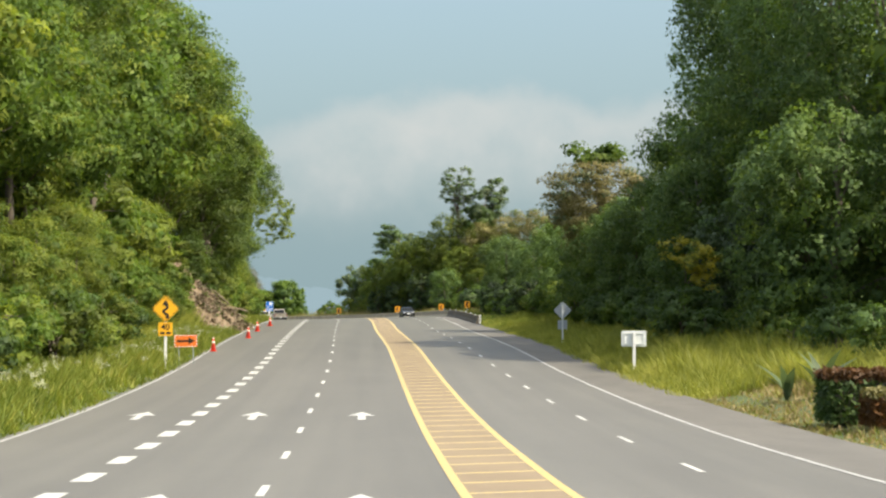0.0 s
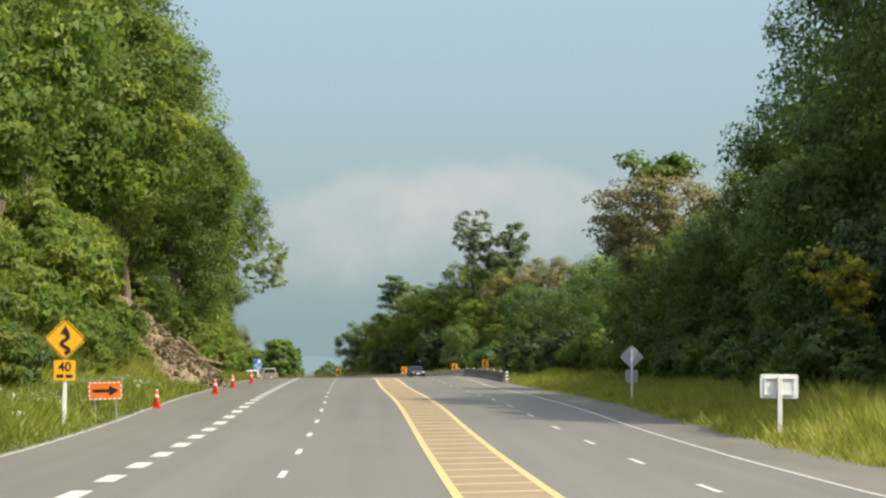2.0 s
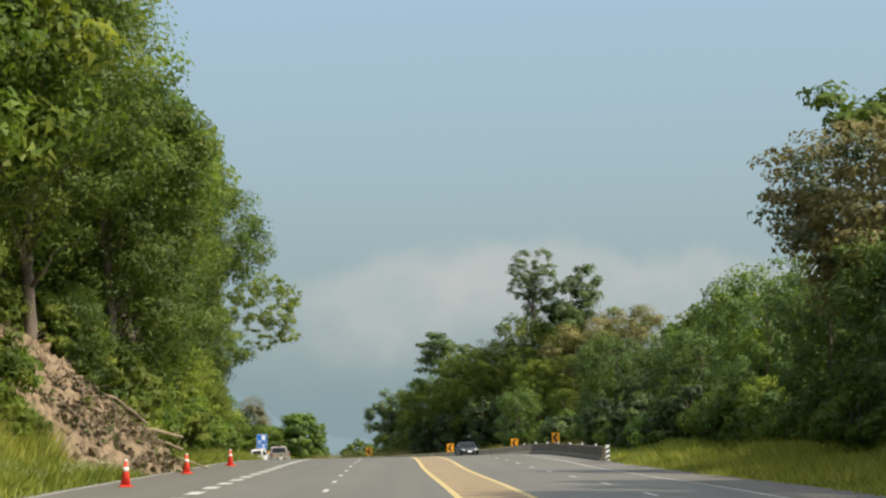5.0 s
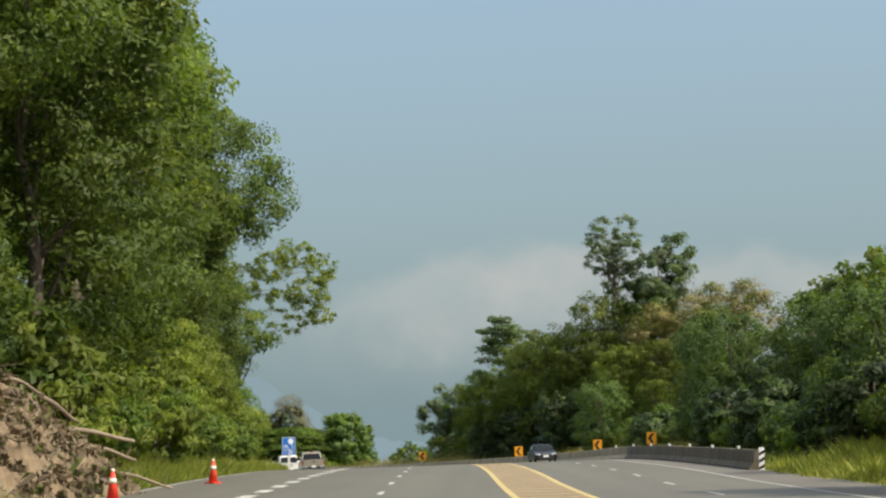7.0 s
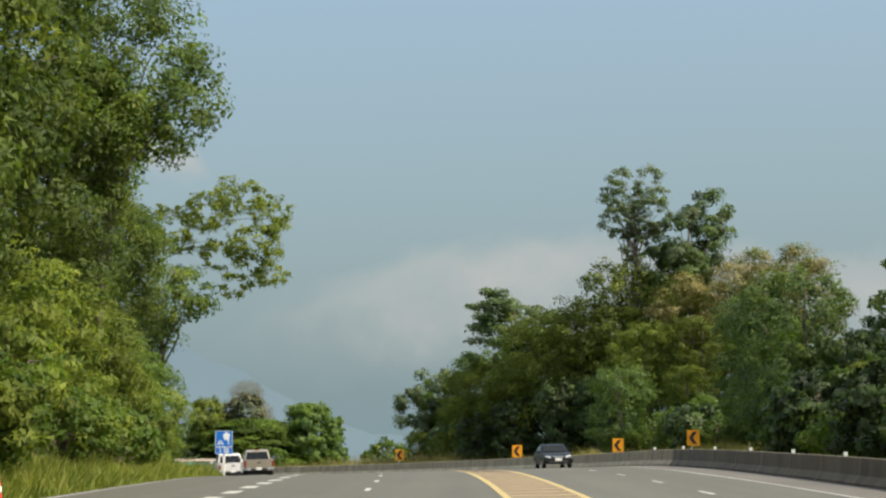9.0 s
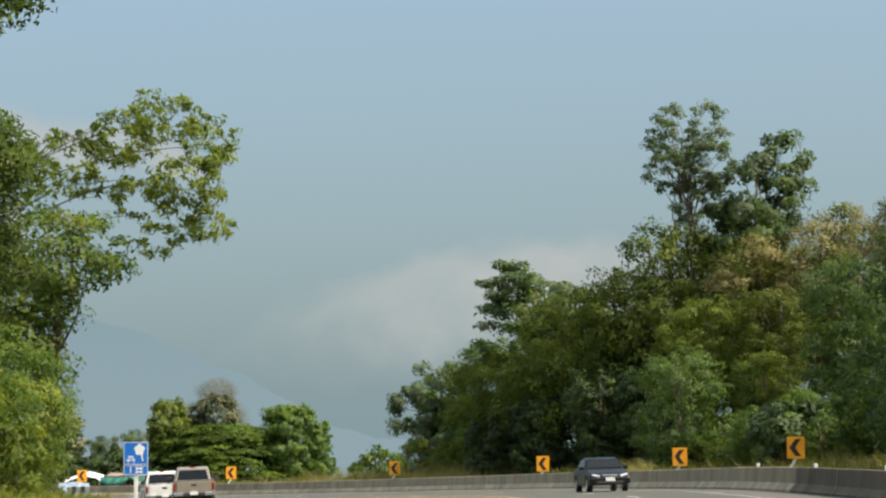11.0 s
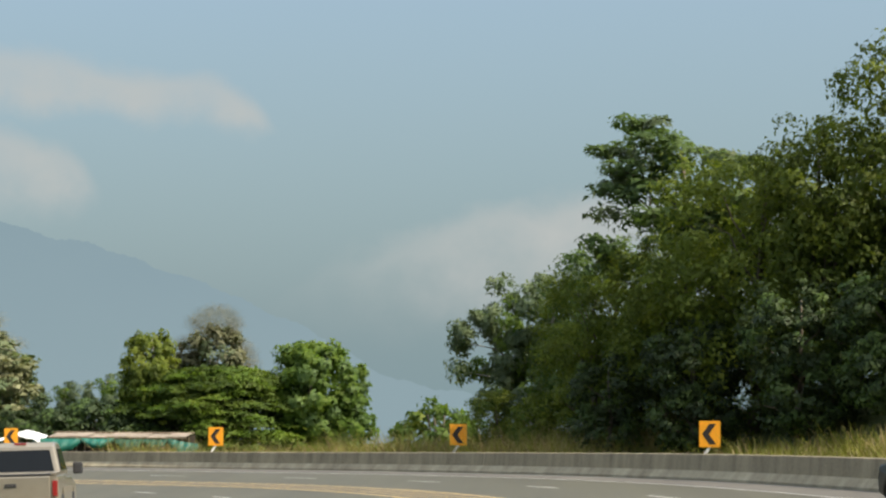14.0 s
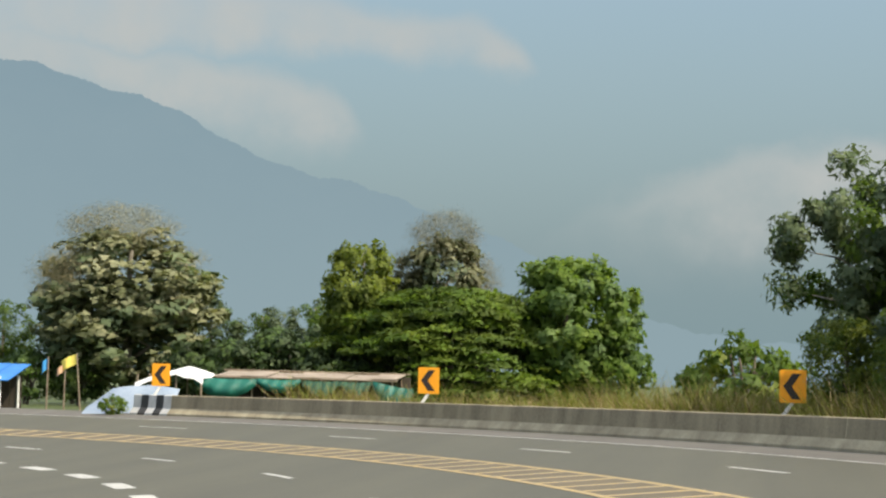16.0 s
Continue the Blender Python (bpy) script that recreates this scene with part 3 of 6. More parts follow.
def tree_parts(seed, tall, blobs, mats, clumps=150, per=36, leaf=0.34, clump=(0.5, 1.1), trunk=0.25, bark=None, stems=1, flat=0.7, extra=None, droop=0.0, long=1.7, lean=0.4, dense=1.85, small=0.66, hang=0.0, limbs=16, rise=0.75):
    """Trunk and crown meshes of one kind of tree, standing at the origin."""
    rng = np.random.default_rng(seed)
    pts, rad = crown_points(rng, blobs, clumps, *clump)
    verts, faces = [], []

    def add(v, f):
        k = len(verts)
        verts.extend(v)
        faces.extend(tuple(i + k for i in face) for face in f)

    for q in range(stems):
        foot = Vector((rng.normal() * 0.3 * (stems > 1), rng.normal() * 0.3 * (stems > 1), -0.4))
        top = Vector((rng.normal() * lean, rng.normal() * lean, tall * 0.86))
        line = [foot.lerp(top, f) + Vector((rng.normal(), rng.normal(), 0)) * 0.12 * tall * 0.1 * (0 < f < 1) for f in np.linspace(0, 1, 7)]
        add(*tube(line, [trunk * (1 - 0.82 * f) + 0.02 for f in np.linspace(0, 1, 7)]))
        picks = rng.choice(len(pts), min(len(pts), limbs), replace=False)
        for i in picks:
            end = Vector(pts[i])
            h = min(0.97, max(0.18, (end.z / tall) * rise))
            start = line[0].lerp(line[-1], h)
            bow = (end - start).length * 0.11
            mids = [start.lerp(end, f) + Vector((rng.normal() * 0.2, rng.normal() * 0.2, bow * math.sin(math.pi * f) + rng.normal() * 0.1)) for f in (0.3, 0.55, 0.8)]
            add(*tube([start, *mids, end], [trunk * 0.36 * (1 - h) + 0.035, trunk * 0.26 * (1 - h) + 0.028, trunk * 0.16 * (1 - h) + 0.02, 0.018, 0.01], 5))
    wood = mesh_from("trunk", verts, faces, bark or BARK, smooth_faces=True)
    per = int(per * dense)
    core = np.mean([b[0] for b in blobs], axis=0)
    leaves, soft = leaf_cloud(rng, pts, rad, per, leaf * small, flat, long=long, droop=droop, hang=hang, core=core)
    index = np.zeros(len(leaves) // 3, dtype=np.int32)
    if isinstance(mats, (list, tuple)) and len(mats) > 1:
        tint = np.repeat(rng.random(len(pts)) < 0.25, per)
        index[tint] = 1
    if extra:
        ep, er = crown_points(rng, extra[0], extra[1], *clump)
        more, more_soft = leaf_cloud(rng, ep, er, per, extra[3] * small / 0.68, flat, long=long, droop=droop, hang=hang, core=core)
        index = np.concatenate([index, np.full(len(more) // 3, extra[2], dtype=np.int32)])
        leaves, soft = np.concatenate([leaves, more]), np.concatenate([soft, more_soft])
    return wood, leaf_mesh("crown", leaves, mats, index, soft)


def tiered_parts(seed, tall, wide, boughs, mats):
    """Trunk and crown of a tree whose boughs sweep out in flat drooping sprays."""
    rng = np.random.default_rng(seed)
    wood_v, wood_f, clouds_, softs, index = [], [], [], [], []

    def add(v, f):
        k = len(wood_v)
        wood_v.extend(v)
        wood_f.extend(tuple(i + k for i in face) for face in f)

    add(*tube([(0, 0, -0.3), (0.1, 0.1, tall * 0.3), (-0.1, 0, tall * 0.62)], [0.24, 0.19, 0.08]))
    for q in range(boughs):
        lift = 0.08 + 0.9 * rng.random()
        reach = wide * math.sqrt(max(0.05, 1 - (lift - 0.25) ** 2 / 0.62)) * (0.72 + 0.28 * rng.random())
        a = 2 * math.pi * rng.random()
        out_ = np.array([math.cos(a), math.sin(a) * 0.8, 0])
        root = np.array([0, 0, tall * (0.15 + 0.5 * lift)])
        top = tall * lift * 0.96 + 0.15
        line = []
        for f in np.linspace(0.0, 1.0, 7):
            line.append(root + out_ * reach * f + np.array([0, 0, (top - root[2]) * min(1.0, 1.5 * f) - 0.55 * max(0.0, f - 0.55) ** 1.3 * 2.2]))
        line = np.array(line)
        if q % 5 == 0:
            add(*tube([tuple(p) for p in line], [0.06, 0.05, 0.04, 0.03, 0.02, 0.014, 0.008], 5))
        n = 190
        f = 0.45 + 0.55 * rng.random(n) ** 0.8
        p = np.stack([np.interp(f, np.linspace(0, 1, 7), line[:, k]) for k in range(3)], 1)
        across = np.array([-math.sin(a), math.cos(a), 0])
        w = rng.normal(size=n) * 0.52 * np.sin(np.pi * np.clip((f - 0.35) / 0.72, 0.05, 0.95))
        p = p + across * w[:, None] + np.array([0, 0, 1]) * (-0.22 * np.abs(w) + rng.normal(size=n) * 0.06)[:, None]
        v, soft = leaf_cloud(rng, p, np.full(n, 0.07), 1, 0.13, 0.5, long=2.4)
        soft = soft * 0.25 + np.array([0, 0, 0.75]) + out_ * 0.75 + across * (np.sign(w) * 0.2)[:, None]
        softs.append(soft / np.linalg.norm(soft, axis=1)[:, None])
        v = v.reshape(-1, 3, 3)
        turned = (np.cross(v[:, 1] - v[:, 0], v[:, 2] - v[:, 0]) * softs[-1]).sum(1) < 0
        v[turned] = v[turned][:, ::-1]
        clouds_.append(v.reshape(-1, 3))
        index.append(np.full(n, int(rng.random() < 0.3)))
    wood = mesh_from("trunk", wood_v, wood_f, BARK, smooth_faces=True)
    return wood, leaf_mesh("crown", np.concatenate(clouds_), mats, np.concatenate(index), np.concatenate(softs))


def make_tree(name, label, category, wood, leaves):
    ob = thing(name, label, category)
    part("trunk", wood, None, ob)
    part("crown", leaves, None, ob)
    return ob


KINDS = {}
KINDS["broad"] = make_tree("tree", "broad leafy green roadside tree", "tree", *tree_parts(1, 11, [((0, 0, 7.6), (4.2, 4.2, 3.4)), ((1.8, 0.5, 5.2), (2.8, 3.0, 2.4)), ((-1.5, -1.2, 5.4), (3.0, 2.6, 2.6))], [LEAF_GREEN, LEAF_LIME], 190, 40, 0.34, (0.6, 1.25), dense=2.3, small=0.5, flat=0.55, droop=0.7, limbs=8))
KINDS["full"] = make_tree("tree", "dense green tree with leaves down to the ground", "tree", *tree_parts(2, 10, [((0, 0, 6.6), (3.6, 3.6, 3.8)), ((0.6, 0.4, 3.0), (3.6, 3.6, 2.8))], [LEAF_GREEN, LEAF_DARK], 200, 40, 0.32, (0.55, 1.2), dense=1.6, small=0.5, flat=0.55, droop=0.7, limbs=8))
KINDS["lime"] = make_tree("tree", "yellow-green feathery tree on a slope", "tree", *tree_parts(3, 8, [((0, 0, 5.4), (3.4, 3.2, 2.8)), ((0.8, -0.6, 2.6), (3.2, 3.4, 2.2))], [LEAF_LIME, LEAF_GREEN], 130, 42, 0.27, (0.7, 1.35), flat=0.42, long=2.2, dense=1.6, small=0.56, hang=0.3, droop=0.9, limbs=8))
KINDS["tall"] = make_tree("tree", "tall dark green forest tree with layered boughs", "tree", *tree_parts(4, 23, [((0, 0, 18.5), (5.0, 5.0, 4.6)), ((-1.8, 0.5, 12.5), (4.6, 4.6, 3.6)), ((1.6, -0.8, 8.0), (4.6, 4.4, 3.4)), ((0, 0, 23.0), (3.2, 3.2, 2.4))], [LEAF_DARK, LEAF_GREEN], 215, 40, 0.38, (0.8, 1.7), 0.42, droop=0.9, dense=2.7, small=0.44, hang=0.5, flat=0.62))
KINDS["dark"] = make_tree("tree", "dark green tree hung with creepers", "tree", *tree_parts(5, 13, [((0, 0, 9.4), (4.4, 4.4, 3.6)), ((-0.8, 0, 5.0), (4.4, 4.2, 3.4)), ((0.5, 0, 2.2), (3.8, 3.8, 2.2))], [LEAF_DARK, LEAF_GREEN], 260, 40, 0.34, (0.5, 1.2), 0.3, droop=1.0, dense=1.5, small=0.52, flat=0.55, hang=0.3, limbs=8))
KINDS["brown"] = make_tree("tree", "rounded tree with brownish flowering crown", "tree", *tree_parts(6, 13, [((0, 0, 10.0), (4.2, 4.2, 3.2)), ((1.0, 0, 6.6), (3.4, 3.4, 2.6)), ((0, 0, 8.4), (4.0, 4.0, 2.8))], [LEAF_BROWN, LEAF_GREY, LEAF_GREEN], 300, 34, 0.24, (0.5, 1.1), extra=([((-0.6, 0, 13.2), (2.6, 2.6, 0.7))], 20, 2, 0.26), dense=2.5, small=0.55, flat=0.55))
KINDS["thicket"] = make_tree("tree", "bulky tree smothered in creepers down to the ground", "tree", *tree_parts(33, 12, [((0, 0, 8.6), (4.4, 4.4, 3.4)), ((1.0, -0.8, 6.4), (4.4, 4.4, 2.6)), ((-0.8, 0.3, 3.0), (3.8, 3.8, 2.8)), ((-1.6, -1.0, 9.8), (2.2, 2.2, 2.0)), ((1.8, 0.6, 10.6), (1.9, 1.9, 1.6))], [LEAF_OLIVE, LEAF_LIME], 250, 38, 0.26, (0.55, 1.3), 0.28, dense=2.0, small=0.56, long=1.7, flat=0.5, droop=1.0))
KINDS["slender"] = make_tree("tree", "slender open tree with sparse greyish leaves", "tree", *tree_parts(7, 20, [((0, 0, 18.4), (2.9, 2.9, 2.0)), ((-0.9, 0.3, 16.0), (2.0, 2.0, 1.4)), ((1.4, 0, 16.6), (1.8, 1.8, 1.4)), ((0, 0, 14.0), (1.2, 1.2, 1.6))], [LEAF_GREY, LEAF_DARK], 190, 40, 0.19, (0.25, 0.6), 0.09, BARK, 4, dense=1.5, small=0.6, flat=0.6, rise=0.9, limbs=9))
KINDS["tawny"] = make_tree("tree", "rounded tree with a tawny thinning crown", "tree", *tree_parts(34, 12, [((0, 0, 8.6), (4.0, 4.0, 3.2)), ((0.8, 0, 5.0), (3.6, 3.6, 2.8)), ((-1.2, 0, 10.6), (2.0, 2.0, 1.6))], [LEAF_BROWN, LEAF_OLIVE], 230, 36, 0.22, (0.5, 1.1), dense=2.0, small=0.56, flat=0.55, droop=0.6))
KINDS["airy"] = make_tree("tree", "airy tree with drooping bluish green leaves", "tree", *tree_parts(8, 14, [((0, 0, 11.0), (2.6, 2.6, 2.4)), ((-1.6, 0.4, 9.0), (2.2, 2.2, 1.8)), ((1.4, -0.6, 12.8), (1.5, 1.5, 1.5)), ((1.4, 0.3, 8.4), (2.0, 2.0, 1.8))], [LEAF_DARK, LEAF_GREY], 120, 44, 0.24, (0.4, 0.9), 0.18, BARK, droop=0.9, long=2.2, dense=2.4, small=0.56, hang=0.6, flat=0.5))
KINDS["teak"] = make_tree("teak_tree", "large-leaved teak tree topped with dry flowers", "tree", *tree_parts(9, 10, [((0.2, 0, 6.6), (2.4, 2.5, 2.8)), ((-1.6, 0.2, 5.6), (1.5, 1.8, 1.6)), ((1.5, 0.1, 4.6), (1.7, 1.9, 1.8)), ((0.3, 0.2, 3.0), (2.6, 2.2, 1.8)), ((0, 0, 5.0), (2.6, 2.4, 1.6))], [LEAF_TEAK, LEAF_GREY, LEAF_DRY], 330, 26, 0.42, (0.35, 0.7), 0.22, PALE_BARK, long=1.2, extra=([((0.3, 0, 9.2), (1.7, 2.0, 1.1)), ((2.0, 0, 6.6), (1.0, 1.4, 1.6)), ((-1.4, 0, 7.6), (1.0, 1.2, 0.7))], 900, 3, 0.036), dense=1.9, small=0.6, flat=0.8, droop=0.5))
KINDS["teak_green"] = make_tree("teak_tree", "large-leaved teak tree in fresh green leaf", "tree", *tree_parts(9, 10, [((0.2, 0, 6.6), (2.4, 2.5, 2.8)), ((-1.6, 0.2, 5.6), (1.5, 1.8, 1.6)), ((1.5, 0.1, 4.6), (1.7, 1.9, 1.8)), ((0.3, 0.2, 3.0), (2.6, 2.2, 1.8)), ((0, 0, 5.0), (2.6, 2.4, 1.6))], [LEAF_OLIVE, LEAF_LIME, LEAF_TEAK], 330, 26, 0.42, (0.35, 0.7), 0.22, PALE_BARK, long=1.2, dense=1.9, small=0.6, flat=0.8, droop=0.5))
KINDS["spreading"] = make_tree("tree", "spreading tree with layered feathery boughs", "tree", *tiered_parts(10, 7.2, 5.6, 190, [LEAF_FOREST, LEAF_GREEN]))
KINDS["round"] = make_tree("tree", "round dense tree with large glossy leaves", "tree", *tree_parts(11, 7.6, [((0, 0, 4.6), (3.2, 3.2, 3.1)), ((0.5, 0, 2.4), (3.0, 3.0, 2.0)), ((-0.9, 0, 6.6), (1.5, 1.5, 1.4))], [LEAF_GREEN, LEAF_DARK], 330, 34, 0.36, (0.38, 0.62), 0.25, long=1.6, dense=2.0, small=0.58, droop=1.0))
KINDS["hill"] = make_tree("tree", "tall leafy tree leaning out over the road", "tree", *tree_parts(21, 18, [((0.6, 0, 14.2), (4.8, 4.8, 4.2)), ((1.2, 0.6, 10.4), (3.8, 4.4, 3.2)), ((0.2, -0.6, 6.4), (4.0, 4.2, 3.6)), ((0, 0, 2.6), (3.4, 3.6, 2.4))], [LEAF_FOREST, LEAF_OLIVE, LEAF_GREEN], 230, 36, 0.32, (0.7, 1.5), 0.32, extra=([((2.0, 0, 15.0), (3.4, 3.6, 3.0))], 46, 2, 0.30), dense=2.8, small=0.43, long=2.0, flat=0.5, droop=0.8))
KINDS["bough"] = make_tree("tree", "tree with one leafy bough hanging far out", "tree", *tree_parts(22, 16.5, [((5.3, 0, 16.2), (1.7, 1.9, 1.3)), ((7.2, 0.2, 17.2), (1.9, 1.9, 1.2)), ((8.9, 0.2, 16.2), (1.5, 1.6, 1.1)), ((8.4, -0.2, 14.4), (1.9, 1.7, 1.1)), ((9.2, 0.1, 12.6), (1.1, 1.2, 0.9)), ((6.4, 0, 13.8), (1.5, 1.6, 1.1)), ((7.0, 0, 11.9), (1.0, 1.0, 0.7)), ((2.8, 0, 15.0), (2.2, 2.4, 1.7))], [LEAF_OLIVE, LEAF_LIME], 270, 34, 0.20, (0.22, 0.52), 0.26, long=2.6, droop=0.8, dense=0.95, small=0.56, hang=0.6, flat=0.5, limbs=9, rise=0.97))
KINDS["bank"] = make_tree("tree", "leafy tree bulging out over the verge", "tree", *tree_parts(32, 13, [((0, 0, 11.0), (3.0, 3.4, 2.0)), ((-1.3, 0, 8.8), (2.4, 3.0, 2.0)), ((-1.8, 0, 6.6), (2.2, 2.8, 2.4)), ((-2.6, 0, 5.2), (2.0, 2.6, 3.0)), ((-3.2, 0, 2.2), (2.0, 2.8, 2.0))], [LEAF_GREEN, LEAF_OLIVE], 215, 38, 0.26, (0.5, 1.0), 0.2, dense=2.3, small=0.52, long=2.0, flat=0.5, droop=0.9))
KINDS["filler"] = make_tree("tree", "green tree deep in the wood", "tree", *tree_parts(23, 13, [((0, 0, 8.5), (4.4, 4.4, 4.6)), ((0, 0, 4.0), (4.0, 4.0, 3.0))], [LEAF_GREEN, LEAF_OLIVE], 110, 26, 0.62, (0.7, 1.3), 0.3, dense=1.0, limbs=8))
KINDS["ochre"] = make_tree("shrub", "ochre yellow leafy creeper clump among dark trees", "shrub", *tree_parts(24, 6.0, [((-0.2, 0, 5.7), (1.7, 1.2, 0.7)), ((0.7, 0, 5.0), (1.3, 1.1, 0.8)), ((0.9, 0, 3.9), (0.8, 0.8, 0.9))], [LEAF_OCHRE, LEAF_LIME], 60, 34, 0.2, (0.25, 0.5), 0.04, small=0.5, limbs=5))
KINDS["over"] = make_tree("tree", "tall leafy tree with a bare lower trunk above a bank", "tree", *tree_parts(25, 18, [((0.6, 0, 14.2), (4.8, 4.8, 4.2)), ((1.6, 0.6, 10.6), (4.2, 4.4, 2.8)), ((-0.8, -0.6, 7.6), (3.4, 3.6, 2.4))], [LEAF_FOREST, LEAF_OLIVE, LEAF_GREEN], 210, 36, 0.30, (0.7, 1.5), 0.30, extra=([((2.6, 0, 15.0), (3.4, 3.6, 3.0))], 50, 2, 0.24), dense=3.5, small=0.40, long=1.8, flat=0.5, droop=0.8))
KINDS["crest"] = make_tree("tree", "tall tree with an open rounded crown on a bare stem", "tree", *tree_parts(31, 20, [((1.4, 0, 16.6), (3.6, 3.8, 3.6)), ((3.4, 0.2, 14.6), (2.0, 2.4, 1.9)), ((-1.4, 0, 13.4), (3.0, 3.2, 2.4)), ((0.4, 0, 19.2), (2.4, 2.4, 1.6))], [LEAF_FOREST, LEAF_GREEN], 215, 36, 0.26, (0.5, 1.05), 0.30, dense=2.7, small=0.5, long=1.6, flat=0.6, droop=0.7))
KINDS["airy_wide"] = make_tree("tree", "wide airy tree with bluish green leaves", "tree", *tree_parts(26, 11, [((0, 0, 8.2), (3.0, 3.0, 2.2)), ((-2.0, 0.4, 6.0), (2.6, 2.6, 2.2)), ((2.0, 0.2, 5.6), (2.6, 2.6, 2.4)), ((0, 0, 3.6), (3.2, 3.0, 2.2))], [LEAF_GREY, LEAF_GREEN], 190, 40, 0.30, (0.4, 0.9), 0.24, PALE_BARK, droop=0.8, long=2.0, dense=2.8, small=0.52, hang=0.6))
KINDS["shrub"] = make_tree("shrub", "leafy green roadside shrub", "shrub", *tree_parts(12, 2.6, [((0, 0, 1.4), (1.7, 1.7, 1.3))], [LEAF_GREEN, LEAF_LIME], 70, 34, 0.22, (0.3, 0.6), 0.06, stems=3, limbs=3, dense=1.0, small=0.7))
KINDS["lime_shrub"] = make_tree("shrub", "yellow-green scrubby shrub on the slope", "shrub", *tree_parts(13, 3.0, [((0, 0, 1.5), (2.0, 1.9, 1.5))], [LEAF_LIME, LEAF_GREEN], 76, 34, 0.20, (0.3, 0.65), 0.06, stems=3, limbs=3, long=2.2, dense=1.35))
# the next two kinds carry the wood's shade in their leaf colour
KINDS["deep_shrub"] = make_tree("shrub", "shrub under trees with leaves coloured shade-dark", "shrub", *tree_parts(15, 3.0, [((0, 0, 1.7), (2.1, 2.0, 1.6))], [LEAF_SHADED, LEAF_DARK], 80, 34, 0.26, (0.3, 0.65), 0.07, stems=3, limbs=3, dense=1.4))
KINDS["deep"] = make_tree("tree", "tree hung with creepers, leaves coloured shade-dark", "tree", *tree_parts(16, 11, [((0, 0, 7.4), (3.8, 3.8, 3.4)), ((0.4, 0, 3.4), (3.8, 3.8, 2.8))], [LEAF_SHADED, LEAF_DARK], 210, 36, 0.32, (0.5, 1.1), 0.25, dense=1.5, limbs=8))
KINDS["dark_shrub"] = make_tree("shrub", "dark green shady shrub", "shrub", *tree_parts(14, 3.0, [((0, 0, 1.6), (2.0, 2.0, 1.6))], [LEAF_DARK, LEAF_GREEN], 80, 34, 0.24, (0.3, 0.65), 0.07, stems=3, limbs=3, dense=1.1, small=0.7))
for k, ob in enumerate(KINDS.values()):
    ob.matrix_basis = pose(0, 0, 0)
USED = set()


def plant(kind, x, y, scale=1.0, turn=0.0, wide=1.0, z=None, label="", group=""):
    """Stands one tree of a kind on the ground at x, y."""
    base = KINDS[kind]
    z = ground_at(x, y) if z is None else z
    m = pose(x, y, z, 0, 0, turn) @ Matrix.Diagonal((scale * wide, scale * wide, scale, 1))
    if kind in USED:
        ob = copy_thing(base, m)
    else:
        ob = base
        ob.matrix_basis = m
        USED.add(kind)
    if label:
        ob["label"] = label
    if group:
        ob["group"] = group
    return ob


rng = np.random.default_rng(7)


def row(kinds, y0, y1, gap, x, spread, lo, hi, group):
    y = y0
    while y < y1:
        plant(kinds[int(rng.integers(len(kinds)))], x(y) + rng.normal() * spread, y + rng.normal() * gap * 0.15, lo + (hi - lo) * rng.random(), rng.random() * 360, group=group)
        y += gap * (0.85 + 0.3 * rng.random())


# the wooded hill beside the road
HILL, WOOD = "trees on the roadside hill", "trees along the far side of the road"
def off(o):
    return lambda y: float(np.interp(y, RY[:430], RX[:430])) + o


CLEAR = (184.0, 207.0)              # stretch of the slope where the earth has slipped


def bank_row(kinds, y0, y1, gap, x, spread, lo, hi, group):
    row(kinds, y0, min(y1, CLEAR[0]), gap, x, spread, lo, hi, group)
    row(kinds, CLEAR[1], y1, gap, x, spread, lo, hi, group)


row(["shrub", "dark_shrub", "lime_shrub", "dark_shrub"], 60, 122, 4.0, off(-13.8), 0.5, 0.75, 1.2, HILL)
row(["lime_shrub", "shrub"], 124, 184, 4.6, off(-16.4), 0.5, 0.85, 1.25, HILL)
row(["lime_shrub", "lime_shrub", "shrub"], 208, 268, 4.0, off(-13.6), 0.5, 0.75, 1.2, HILL)
row(["lime", "full", "lime"], 66, 126, 6.5, off(-16.0), 0.6, 0.65, 0.85, HILL)
row(["lime", "lime", "broad"], 130, 184, 6.0, off(-20.6), 0.5, 1.2, 1.5, HILL)
row(["lime"], 126, 163, 5.5, off(-17.4), 0.4, 0.72, 0.92, HILL)
row(["lime_shrub"], 146, 165, 3.2, off(-18.0), 0.5, 1.3, 1.8, HILL)
row(["lime_shrub", "shrub"], 146, 172, 3.6, off(-15.2), 0.5, 0.7, 1.1, HILL)
bank_row(["lime", "full"], 207, 276, 7.5, off(-15.4), 0.5, 0.6, 0.8, HILL)
row(["broad", "lime"], 74, 166, 7.0, off(-20.5), 1.0, 0.9, 1.15, HILL)
row(["filler"], 84, 176, 8.0, off(-25.0), 1.2, 0.9, 1.25, HILL)
for x, y, sc, turn, wide in ((-22.2, 134, 1.0, 15, 1.0), (-22.4, 146, 1.1, -15, 1.0), (-22.8, 158, 1.2, 30, 1.0), (-21.4, 169, 1.2, 10, 1.05), (-19.6, 180, 1.2, 40, 1.15), (-18.4, 191, 1.16, -30, 1.12), (-18.2, 201, 1.08, 20, 1.12)):
    plant("over", x, y, sc, turn, wide, group=HILL)
for x, y, sc in ((-18.4, 167, 1.1), (-18.3, 172.5, 1.15), (-18.2, 178, 1.2), (-18.6, 183, 1.2), (-19.2, 188, 1.05), (-20.2, 194, 0.95), (-20.2, 201, 0.9)):
    plant("lime", x, y, sc, 70 * y, 0.84, group=HILL)
